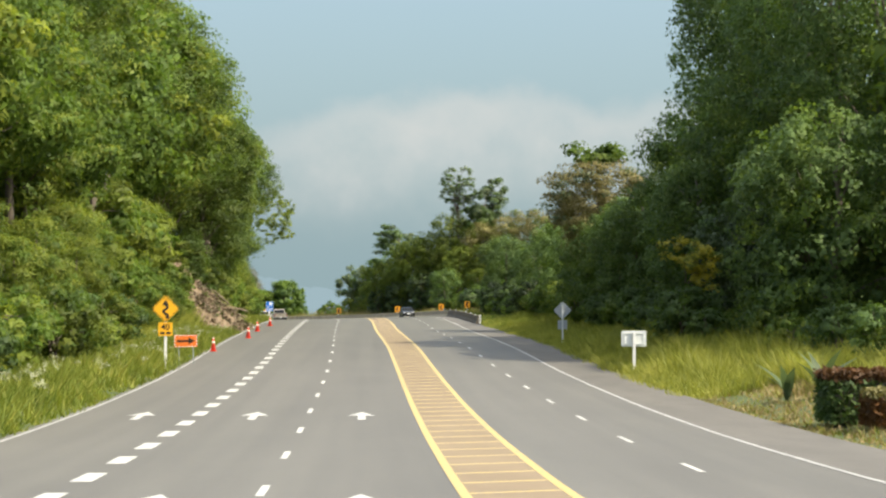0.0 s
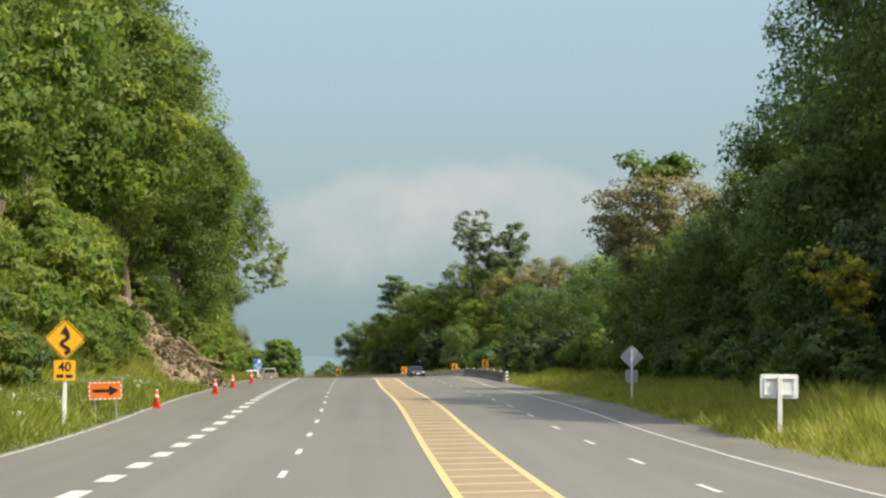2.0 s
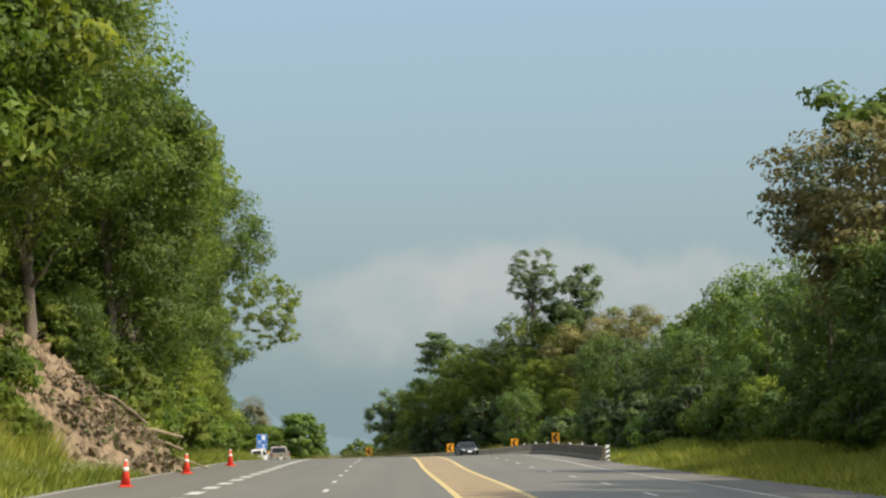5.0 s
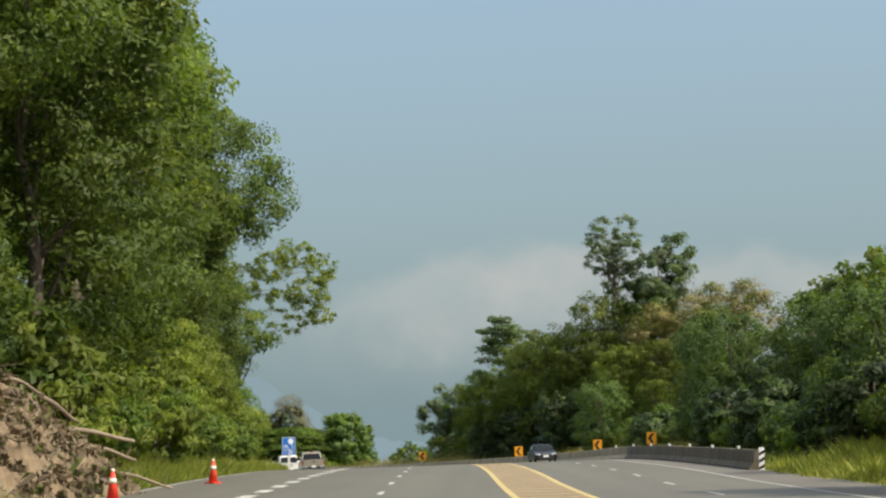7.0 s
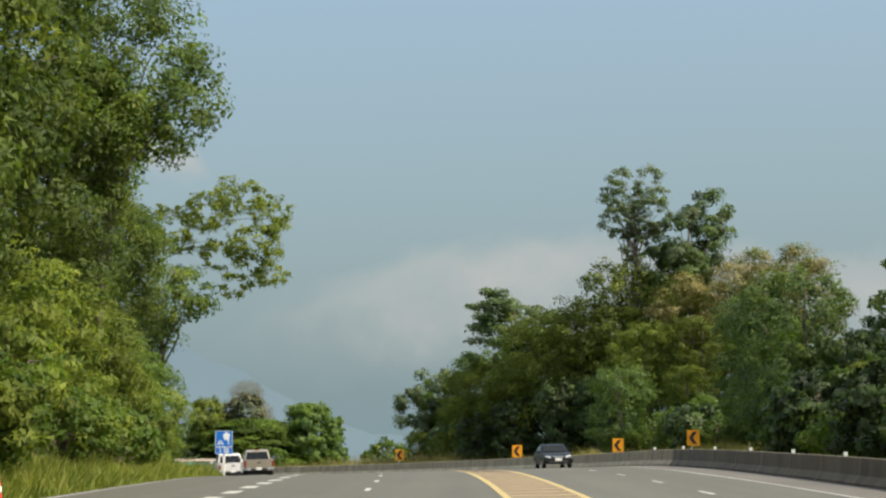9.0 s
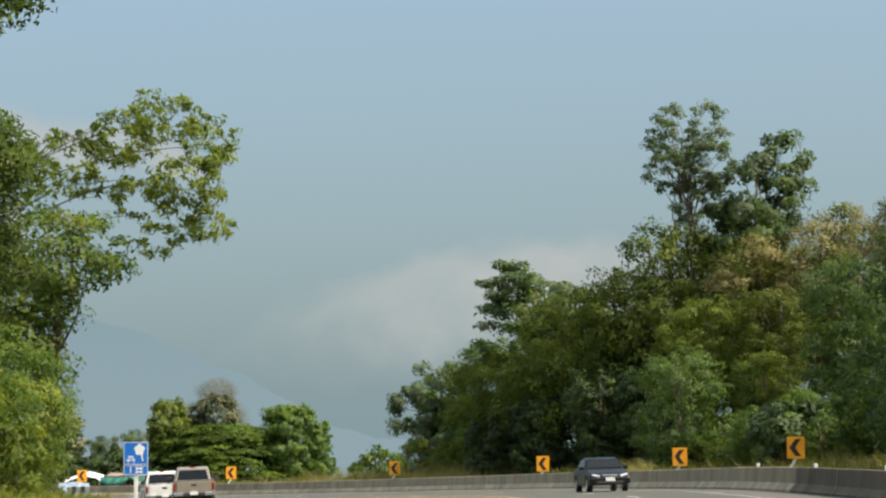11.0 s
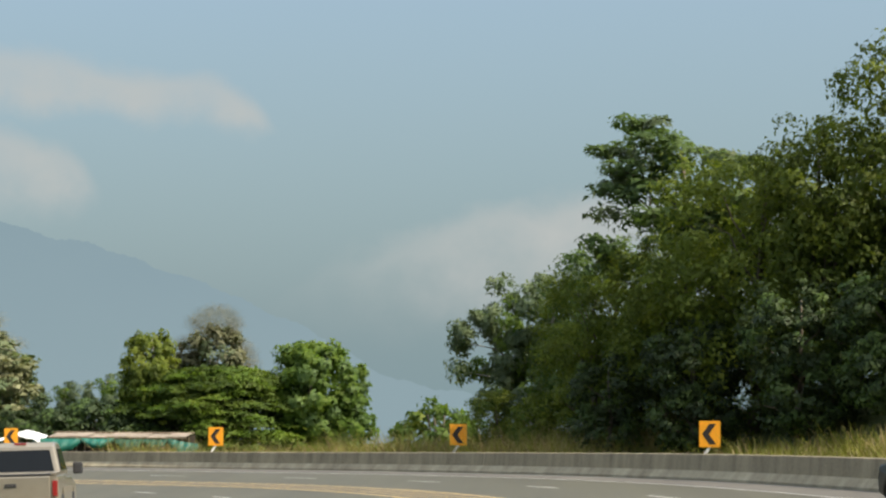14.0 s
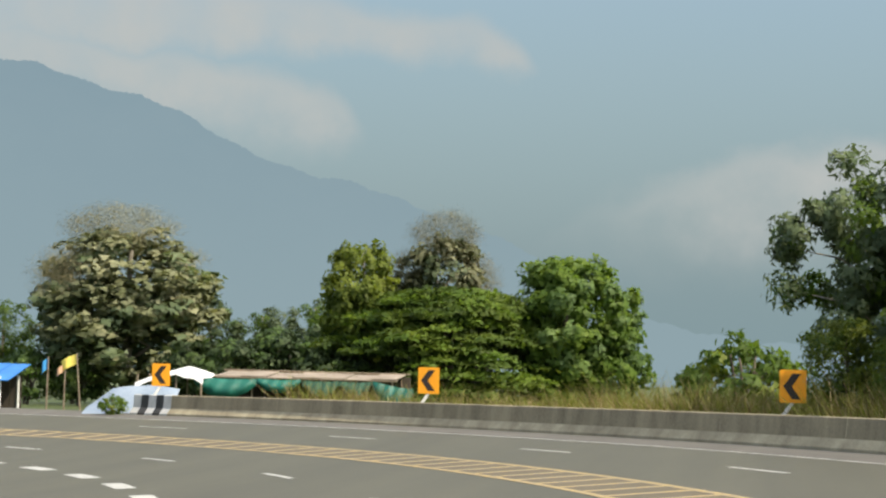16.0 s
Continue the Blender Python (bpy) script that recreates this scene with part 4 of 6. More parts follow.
for y in range(124, 186, 5):
    plant("lime_shrub" if y % 2 else "shrub", off(-13.9 - 0.9 * rng.random())(y), y + rng.normal(), 0.34 + 0.26 * rng.random(), rng.random() * 360, group=HILL)
for x, y, sc, turn in ((-15.6, 211, 1.03, 0), (-16.0, 220, 1.0, 60), (-16.4, 230, 1.0, -20), (-17.2, 241, 0.95, 30)):
    plant("hill", x, y, sc, turn, group=HILL)
plant("lime", -18.6, 171.0, 1.05, 20, group=HILL)
plant("crest", -19.8, 252.0, 1.0, 20, group=HILL)
plant("crest", -15.6, 264.5, 1.0, 0, group=HILL)
for x, y, sc in ((-16.6, 247, 1.15), (-16.4, 254, 1.15), (-16.0, 261, 1.1), (-16.2, 268, 1.05)):
    plant("lime", x, y, sc, 50 * y, group=HILL)
for y in range(178, 268, 9):
    plant("filler", -24.0 + rng.normal(), y, 1.2, rng.random() * 360, group=HILL)
plant("full", -16.3, 275.0, 0.95, 30, group=HILL)
plant("full", -15.9, 284.5, 0.92, 80, 0.9, group=HILL)
plant("lime", -15.0, 279.0, 0.8, 200, group=HILL)
plant("bough", -19.9, 298.0, 1.0, 0, group=HILL)
plant("bank", -17.1, 296.6, 1.0, 0, group=HILL)
for x, y, sc in ((-17.8, 261, 0.80), (-18.6, 271, 0.76), (-18.4, 281, 0.66)):
    plant("hill", x, y, sc, 40 * x, group=HILL)
plant("full", -20.5, 293.0, 0.9, 30, group=HILL)
# the wood across the road
row(["dark_shrub", "shrub"], 84, 122, 4.2, off(21.4), 0.5, 0.7, 1.0, WOOD)
row(["dark_shrub", "shrub"], 122, 226, 4.6, off(19.4), 0.5, 0.75, 1.1, WOOD)
row(["dark", "dark", "deep", "dark"], 108, 178, 6.5, off(23.0), 0.6, 0.8, 1.0, WOOD)
row(["tall"], 118, 160, 7.0, off(27.2), 0.7, 0.95, 1.12, WOOD)
plant("hill", 27.5, 186.0, 0.84, 40, group=WOOD)
row(["filler"], 92, 176, 7.0, off(32.0), 1.2, 1.0, 1.2, WOOD)
row(["full", "dark", "lime"], 194, 300, 6.5, off(21.0), 0.7, 0.58, 0.78, WOOD)
row(["filler"], 200, 290, 7.0, off(26.5), 0.8, 0.50, 0.62, WOOD)
row(["full", "dark"], 300, 326, 7.0, off(21.0), 0.7, 0.55, 0.65, WOOD)
plant("ochre", 18.9, 126.2, 0.98, 0, group=WOOD)
plant("dark_shrub", 18.5, 124.6, 1.25, 60, group=WOOD)
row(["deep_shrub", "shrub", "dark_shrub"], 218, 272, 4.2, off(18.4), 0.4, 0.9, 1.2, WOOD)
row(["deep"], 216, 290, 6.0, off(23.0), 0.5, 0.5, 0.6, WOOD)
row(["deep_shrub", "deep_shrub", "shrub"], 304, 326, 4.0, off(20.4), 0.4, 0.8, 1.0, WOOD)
row(["dark_shrub", "shrub"], 284, 322, 4.5, off(21.6), 0.4, 0.8, 1.1, WOOD)
plant("brown", 20.3, 187.0, 1.08, 40, 1.1, group=WOOD)
plant("dark", 20.5, 168.0, 0.72, 140, group=WOOD)
for x, y, k, sc in ((19.8, 181.5, "dark", 0.70), (22.6, 184.0, "dark", 0.78), (19.4, 188.0, "full", 0.62), (20.6, 174.0, "dark", 0.74)):
    plant(k, x, y, sc, 31 * y, group=WOOD)
plant("slender", 14.5, 340.0, 1.0, 10, 1.0, group=WOOD)
plant("airy", 18.8, 340.4, 1.24, 60, group=WOOD)
for x, y, sc, wide in ((7.6, 345.5, 0.94, 1.0), (10.6, 342.8, 1.02, 0.95), (13.8, 341.6, 1.16, 0.9), (17.2, 340.4, 1.0, 1.0), (20.8, 338.6, 0.92, 1.0), (4.6, 349.4, 0.80, 0.95), (1.6, 353.0, 0.74, 0.95), (14.6, 334.6, 0.74, 1.0), (18.4, 332.0, 0.66, 1.0)):
    plant("thicket", x, y, sc, 67 * x, wide, group=WOOD)
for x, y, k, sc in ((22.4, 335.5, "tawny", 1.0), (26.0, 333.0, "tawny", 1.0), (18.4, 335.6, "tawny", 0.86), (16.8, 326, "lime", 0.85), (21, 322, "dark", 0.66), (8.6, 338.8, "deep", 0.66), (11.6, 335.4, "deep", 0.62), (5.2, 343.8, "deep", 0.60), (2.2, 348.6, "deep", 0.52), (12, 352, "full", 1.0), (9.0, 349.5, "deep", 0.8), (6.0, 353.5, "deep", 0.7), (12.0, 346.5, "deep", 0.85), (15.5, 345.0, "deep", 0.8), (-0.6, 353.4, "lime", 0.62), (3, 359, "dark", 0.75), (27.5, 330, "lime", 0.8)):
    plant(k, x, y, sc, rng.random() * 360, group=WOOD)
plant("airy", 5.9, 352.6, 0.78, 200, 1.55, group=WOOD)
plant("airy_wide", -1.1, 362.0, 0.86, 20, group=WOOD)
plant("lime", -2.6, 358.0, 0.66, 90, group=WOOD)
plant("shrub", -5.8, 374.0, 1.5, 10, group=WOOD)
# the trees beyond the bend
FAR = "trees beyond the bend"
plant("round", -14.3, 399.5, 1.07, 0, group=FAR)
plant("spreading", -20.6, 399.0, 0.96, 0, 1.5, group=FAR)
plant("teak", -21.9, 404.0, 1.04, 0, 1.0, group=FAR)
plant("teak_green", -25.4, 401.0, 0.97, 120, 0.80, group=FAR)
plant("teak", -38.6, 404.0, 1.0, 220, 1.62, group=FAR)
for x, y, k, sc in ((-27.5, 420, "airy_wide", 0.72), (-31.0, 421, "airy_wide", 0.76), (-34.5, 422, "airy_wide", 0.70), (-39, 424, "deep", 0.68), (-43, 425, "deep", 0.62), (-47, 421, "deep", 0.66), (-25, 420, "deep_shrub", 1.5)):
    plant(k, x, y, sc, rng.random() * 360, group=FAR)
for k in range(5):
    plant("deep_shrub", -24.6 - 2.2 * k, 399.5 + rng.normal() * 0.8, 0.9 + 0.3 * rng.random(), rng.random() * 360, group=FAR)
for k in range(4):
    plant("dark_shrub", -40.5 - 2.6 * k, 402.0 + rng.normal() * 0.8, 0.9 + 0.3 * rng.random(), rng.random() * 360, group=FAR)
plant("full", -47.0, 408, 0.95, 10, group=FAR)
plant("full", -52.0, 404, 0.85, 70, group=FAR)
for x, y, sc, up in ((-14.6, 207.6, 1.0, 0.2), (-15.6, 208.0, 1.3, 0.0), (-17.2, 206.4, 1.2, 0.4), (-18.6, 203.5, 1.1, 0.3)):
    plant("lime_shrub", x, y, sc, 60 * x, z=ground_at(x, y) + up, group=HILL)
plant("shrub", -31.6, 378.9, 0.36, 0, group=FAR)

# ---- roadside things ----
STEEL_WHITE = plain("white_painted_steel", (0.72, 0.72, 0.69), 0.5)
SIGN_GREY = plain("bare_sign_metal", (0.38, 0.41, 0.43), 0.45, 0.4)
SIGN_BACK = plain("pale_sign_back", (0.66, 0.68, 0.66), 0.5)
SIGN_YELLOW = plain("sign_yellow", (0.807, 0.336, 0.010), 0.45)
SIGN_AMBER = plain("sign_amber", (0.82, 0.42, 0.012), 0.45)
SIGN_ORANGE = plain("sign_orange", (0.85, 0.20, 0.025), 0.45)
SIGN_BLUE = plain("sign_blue", (0.012, 0.16, 0.60), 0.45)
SIGN_WHITE = plain("sign_white", (0.80, 0.82, 0.82), 0.45)
SIGN_BLACK = plain("sign_black", (0.02, 0.014, 0.012), 0.5)
CONE_RED = plain("cone_red", (0.72, 0.050, 0.022), 0.5)
CONE_WHITE = plain("cone_white", (0.78, 0.72, 0.62), 0.45)
GLASS_DARK = plain("dark_glass", (0.010, 0.012, 0.013), 0.12, 0.0, 0.0)
RUBBER = plain("rubber", (0.020, 0.020, 0.021), 0.85)
CHROME = plain("dull_chrome", (0.55, 0.56, 0.57), 0.25, 0.9)
LAMP_RED = plain("tail_lamp_red", (0.252, 0.012, 0.009), 0.2, 0.0, 0.5)
LAMP_CLEAR = plain("clear_lamp", (0.75, 0.76, 0.78), 0.12, 0.2, 0.5)
PLATE = plain("number_plate", (0.70, 0.71, 0.68), 0.5)
BEIGE = plain("beige_car_paint", (0.312, 0.277, 0.211), 0.32, 0.45, 0.6)
WHITE_CAR = plain("white_car_paint", (0.612, 0.612, 0.595), 0.35, 0.0, 0.6)
DARK_CAR = plain("dark_car_paint", (0.008, 0.010, 0.010), 0.28)
for dull in (GLASS_DARK, DARK_CAR):
    dull.node_tree.nodes["Principled BSDF"].inputs["Specular IOR Level"].default_value = 0.22
DARK_TRIM = plain("dark_plastic_trim", (0.03, 0.03, 0.031), 0.7)
STRIPE_BLACK = surface("worn_black_paint", (0.018, 0.018, 0.018), (0.06, 0.058, 0.055), 2.0, 0.8, 20, 0.2)
STRIPE_WHITE = surface("worn_white_paint", (0.42, 0.41, 0.38), (0.66, 0.65, 0.62), 2.0, 0.8, 20, 0.2)
WOOD_OLD = surface("weathered_wood", (0.13, 0.095, 0.06), (0.33, 0.27, 0.19), 1.5, 0.9, 15, 0.5, stretch=(0.3, 1, 1))
# wood coloured dark for the shaded insides of stall and hut
WOOD_DARK = surface("shade_dark_wood", (0.035, 0.028, 0.02), (0.09, 0.07, 0.05), 1.5, 0.9, 15, 0.5, stretch=(1, 1, 0.3))
NET_GREEN = surface("green_netting", (0.03, 0.11, 0.075), (0.09, 0.19, 0.13), 2.5, 0.9, 30, 0.4)
TARP_GREEN = surface("green_tarpaulin", (0.003, 0.080, 0.058), (0.008, 0.140, 0.100), 1.2, 0.55, 12, 0.3)
TARP_WHITE = surface("white_tarpaulin", (0.60, 0.62, 0.62), (0.80, 0.80, 0.78), 1.2, 0.6, 12, 0.2)
TARP_BLUE = surface("faded_blue_tarpaulin", (0.18, 0.235, 0.31), (0.33, 0.39, 0.47), 0.8, 0.6, 12, 0.2)
SHEET_BLUE = surface("blue_roof_sheet", (0.02, 0.13, 0.42), (0.05, 0.22, 0.55), 1.0, 0.5, 12, 0.2)
THATCH = surface("brown_roof_sheet", (0.17, 0.135, 0.10), (0.36, 0.30, 0.235), 1.2, 0.9, 10, 0.6)
FLAG_YELLOW = plain("yellow_cloth", (0.78, 0.66, 0.13), 0.8)
FLAG_ORANGE = plain("orange_cloth", (0.72, 0.45, 0.26), 0.8)
FLAG_BLUE = plain("blue_cloth", (0.05, 0.30, 0.62), 0.8)


def flat_part(name, points, mat, parent, y, label="", thick=0.006):
    return part(name, plate_bm(points, thick, y=y), mat, parent, label)


def diamond(half):
    r = 0.07
    return [(r, half - r), (half - r, r), (half - r, -r), (r, -half + r), (-r, -half + r), (-half + r, -r), (-half + r, r), (-r, half - r)]


def ribbon(points, width):
    """An outline round a bent line of points."""
    left, right = [], []
    for i, (x, z) in enumerate(points):
        a, b = points[max(i - 1, 0)], points[min(i + 1, len(points) - 1)]
        dx, dz = b[0] - a[0], b[1] - a[1]
        n = math.hypot(dx, dz)
        left.append((x - dz / n * width / 2, z + dx / n * width / 2))
        right.append((x + dz / n * width / 2, z - dx / n * width / 2))
    return left, right


def ribbon_part(name, points, width, mat, parent, y):
    left, right = ribbon(points, width)
    bm = bmesh.new()
    n = len(left)
    rows_ = [[bm.verts.new((p[0], yy, p[1])) for p in line] for yy in (y - 0.003, y + 0.003) for line in (left, right)]
    a, b, c, d = rows_
    for i in range(n - 1):
        for p, q in ((a, b), (c, d), (a, c), (b, d)):
            bm.faces.new((p[i], p[i + 1], q[i + 1], q[i]))
    return part(name, bm, mat, parent)


def text_part(name, words, size, mat, parent, x, y, z):
    """Raised lettering that reads from the front."""
    curve = bpy.data.curves.new(name, "FONT")
    curve.body, curve.size, curve.extrude, curve.align_x, curve.align_y = words, size, 0.003, "CENTER", "CENTER"
    curve.offset = size * 0.018
    temp = bpy.data.objects.new(name, curve)
    me = bpy.data.meshes.new_from_object(temp)
    bpy.data.objects.remove(temp)
    me.materials.clear()
    me.materials.append(mat)
    ob = part(name, me, None, parent)
    ob.matrix_basis = pose(x, y, z, 90, 0, 0)
    return ob


def warning_sign():
    gz = ground_at(-10.25, 112.6)
    ob = thing("warning_sign", "yellow diamond winding-road sign over a forty speed plate", "road sign", pose(-10.25, 112.6, gz))
    c = -0.66 - gz
    part("post", box_bm(0.13, 0.09, c + 0.55, (0, 0, (c + 0.55) / 2 - 0.15), 0.01), STEEL_WHITE, ob, "white square post")
    diam = flat_part("diamond_plate", diamond(0.66), SIGN_AMBER, ob, -0.07, thick=0.012)
    diam.location.z = c
    diam.scale = (1.1, 1, 1.1)
    for k in range(4):
        a = 0.60
        p = [(0, a), (a, 0), (0, -a), (-a, 0)]
        r = ribbon_part("border", [p[k], p[(k + 1) % 4]], 0.022, SIGN_BLACK, diam, -0.080)
    path = [(0.13 * math.sin(f * 3 * math.pi) * (1 - 0.3 * f), -0.44 + 0.62 * f) for f in np.linspace(0, 1, 30)]
    ribbon_part("arrow", path, 0.115, SIGN_BLACK, diam, -0.081)
    flat_part("arrow_head", [(-0.16, 0.16), (0.16, 0.16), (0.0, 0.44)], SIGN_BLACK, diam, -0.082)
    plate = flat_part("speed_plate", rounded(0.70, 0.66, 0.04), SIGN_AMBER, ob, -0.07, thick=0.012)
    plate.location.z = c - 1.05
    plate.scale = (1.04, 1, 1.04)
    text_part("numeral", "40", 0.42, SIGN_BLACK, plate, 0, -0.082, 0.10)
    for x in (-0.15, 0.15):
        flat_part("bar", rounded(0.22, 0.11, 0.01), SIGN_BLACK, plate, -0.080, "small dark lettering bar").location = (x, 0, -0.19)


def arrow_board():
    gz = ground_at(-9.9, 121.5)
    ob = thing("arrow_board", "orange works board with a black arrow", "road sign", pose(-9.9, 121.5, gz, 0, -2, -4))
    c = -2.50 - gz
    part("board", plate_bm(rounded(1.28, 0.68, 0.03), 0.02), SIGN_ORANGE, ob).location.z = c
    for k in range(7):
        for z in (-0.31, 0.31):
            p = part("border_stripe", plate_bm(rounded(0.10, 0.05, 0.008), 0.004, y=-0.013), SIGN_WHITE, ob)
            p.location = (-0.55 + 0.18 * k, 0, c + z)
    for z in (-0.18, 0.0, 0.18):
        for x in (-0.61, 0.61):
            p = part("border_stripe", plate_bm(rounded(0.05, 0.10, 0.008), 0.004, y=-0.013), SIGN_WHITE, ob)
            p.location = (x, 0, c + z)
    p = part("arrow", plate_bm([(-0.48, -0.06), (0.16, -0.06), (0.16, -0.20), (0.52, 0.0), (0.16, 0.20), (0.16, 0.06), (-0.48, 0.06)], 0.005, y=-0.014), SIGN_BLACK, ob)
    p.location.z = c
    for x in (-0.4, 0.4):
        part("leg", box_bm(0.05, 0.04, c + 0.1, (x, 0.035, (c - 0.1) / 2), 0.004), SIGN_GREY, ob)


def sign_back():
    gz = ground_at(13.58, 109.6)
    ob = thing("road_sign", "back of a white rectangular sign on a post", "road sign", pose(13.58, 109.6, gz, 0, 0, -2))
    c = -2.10 - gz
    part("plate", plate_bm(rounded(1.26, 0.80, 0.07), 0.015, y=0.02), SIGN_BACK, ob).location.z = c
    for z in (-0.27, 0.27):
        part("stiffener", box_bm(1.0, 0.04, 0.05, (0, -0.01, c + z), 0.006), SIGN_BACK, ob)
    for x in (-0.48, 0.48):
        part("stiffener", box_bm(0.05, 0.03, 0.55, (x, -0.005, c), 0.006), SIGN_BACK, ob)
    part("post", box_bm(0.15, 0.11, c + 0.55, (0, -0.09, (c + 0.35) / 2 - 0.1), 0.012), STEEL_WHITE, ob, "white square post")
    part("post_foot", box_bm(0.155, 0.115, 0.25, (0, -0.09, 0.12), 0.01), STRIPE_BLACK, ob, "black post foot")


def diamond_back():
    gz = ground_at(13.75, 151.25)
    ob = thing("road_sign", "grey back of a diamond sign and plate on a post", "road sign", pose(13.75, 151.25, gz))
    c = -0.94 - gz
    part("plate", plate_bm(diamond(0.64), 0.015, y=0.02), SIGN_GREY, ob).location.z = c
    part("lower_plate", plate_bm(rounded(0.66, 0.64, 0.04), 0.015, y=0.02), SIGN_GREY, ob).location.z = c - 1.0
    part("post", box_bm(0.12, 0.08, c + 0.6, (0, -0.04, (c + 0.4) / 2 - 0.1), 0.01), SIGN_BACK, ob)


def blue_sign():
    x, y = -12.64, 289.65
    gz = ground_at(x, y)
    ob = thing("rest_area_sign", "blue rest area sign with white tree and table", "road sign", pose(x, y, gz))
    top = -0.72 - gz
    c = top - 0.44
    part("post", box_bm(0.14, 0.09, top - 0.5, (0, 0.06, (top - 0.5) / 2 - 0.1), 0.01), STEEL_WHITE, ob)
    main = flat_part("main_plate", rounded(0.96, 0.88, 0.03), SIGN_BLUE, ob, 0.0, thick=0.014)
    main.location.z = c
    def frame_lines(w, h, parent):
        for (ax, az), (bx, bz) in (((-w, h), (w, h)), ((w, h), (w, -h)), ((w, -h), (-w, -h)), ((-w, -h), (-w, h))):
            ribbon_part("border", [(ax, az), (bx, bz)], 0.022, SIGN_WHITE, parent, -0.012)
    frame_lines(0.455, 0.415, main)
    crown = [(0.14 + (0.19 + 0.025 * math.sin(5 * a)) * math.cos(a), 0.14 + (0.21 + 0.025 * math.sin(5 * a)) * math.sin(a)) for a in np.linspace(0, 2 * math.pi, 28, endpoint=False)]
    flat_part("tree_symbol", crown, SIGN_WHITE, main, -0.013)
    flat_part("trunk_symbol", [(0.17, 0.0), (0.24, -0.30), (0.30, -0.30), (0.23, 0.0)], SIGN_WHITE, main, -0.014)
    flat_part("table_symbol", [(-0.30, -0.10), (-0.10, -0.10), (-0.10, -0.15), (-0.30, -0.15)], SIGN_WHITE, main, -0.013)
    flat_part("bench_symbol", [(-0.38, -0.24), (-0.02, -0.24), (-0.02, -0.28), (-0.38, -0.28)], SIGN_WHITE, main, -0.013)
    for px, d in ((-0.26, -0.06), (-0.14, 0.06)):
        flat_part("table_leg", [(px, -0.15), (px + 0.04, -0.15), (px + 0.04 + d, -0.34), (px + d, -0.34)], SIGN_WHITE, main, -0.014)
    low_plate = flat_part("distance_plate", rounded(0.96, 0.38, 0.03), SIGN_BLUE, ob, 0.0, thick=0.014)
    low_plate.location.z = c - 0.645
    frame_lines(0.455, 0.165, low_plate)
    text_part("numeral", "1", 0.32, SIGN_WHITE, low_plate, -0.20, -0.014, 0.0)
    for x2 in (0.05, 0.20):
        for z in (-0.065, 0.065):
            p = flat_part("bar", rounded(0.12, 0.085, 0.01), SIGN_WHITE, low_plate, -0.011, "small white lettering bar")
            p.location = (x2, 0, z)


def chevron_sign():
    ob = thing("chevron_sign", "orange chevron bend sign with a black arrow", "road sign", group="chevron signs round the bend")
    part("plate", plate_bm(rounded(0.74, 0.92, 0.03), 0.015), SIGN_YELLOW, ob)
    part("chevron", plate_bm([(0.22, 0.36), (-0.02, 0.36), (-0.27, 0.0), (-0.02, -0.36), (0.22, -0.36), (-0.03, 0.0)], 0.005, y=-0.011), SIGN_BLACK, ob, "black chevron")
    part("post", box_bm(0.10, 0.06, 2.2, (-0.36, 0.05, -1.0), 0.008, Euler((0, radians(33), 0)).to_matrix().to_4x4()), STEEL_WHITE, ob, "leaning white post")
    return ob


def cone():
    ob = thing("traffic_cone", "red traffic cone with a pale reflective band", "traffic cone", group="cones along the slipped bank")
    part("base", box_bm(0.42, 0.42, 0.05, (0, 0, 0.03), 0.012), CONE_RED, ob)
    part("body", cyl_bm(0.165, 0.045, 0.80, (0, 0, 0.45), 20), CONE_RED, ob, smooth_faces=True)
    part("band", cyl_bm(0.110, 0.088, 0.13, (0, 0, 0.56), 20), CONE_WHITE, ob, "pale reflective band", True)
    part("tip", cyl_bm(0.062, 0.042, 0.07, (0, 0, 0.84), 16), CONE_WHITE, ob, "pale tip", True)
    return ob


warning_sign()
arrow_board()
sign_back()
diamond_back()
blue_sign()
first = chevron_sign()
for k, (x, y, z) in enumerate(((14.0, 297.7, -1.10), (11.1, 316.3, -1.54), (5.0, 335.1, -1.99), (-4.2, 353.4, -2.37), (-16.6, 367.1, -2.75), (-29.55, 378.8, -3.04))):
    face = math.degrees(math.atan2(y - 235, x + 2)) - 90
    m = pose(x, y, z, 0, 0, face)
    if k == 0:
        first.matrix_basis = m
    else:
        copy_thing(first, m)
first = cone()
for k, (s, o) in enumerate(((137.2, -9.25), (165.5, -8.3), (190.0, -8.55), (211.5, -8.25))):
    p = on_road(s, o, 0.004)
    m = pose(*p, 0, 0, 17 * k)
    if k == 0:
        first.matrix_basis = m
    else:
        copy_thing(first, m)


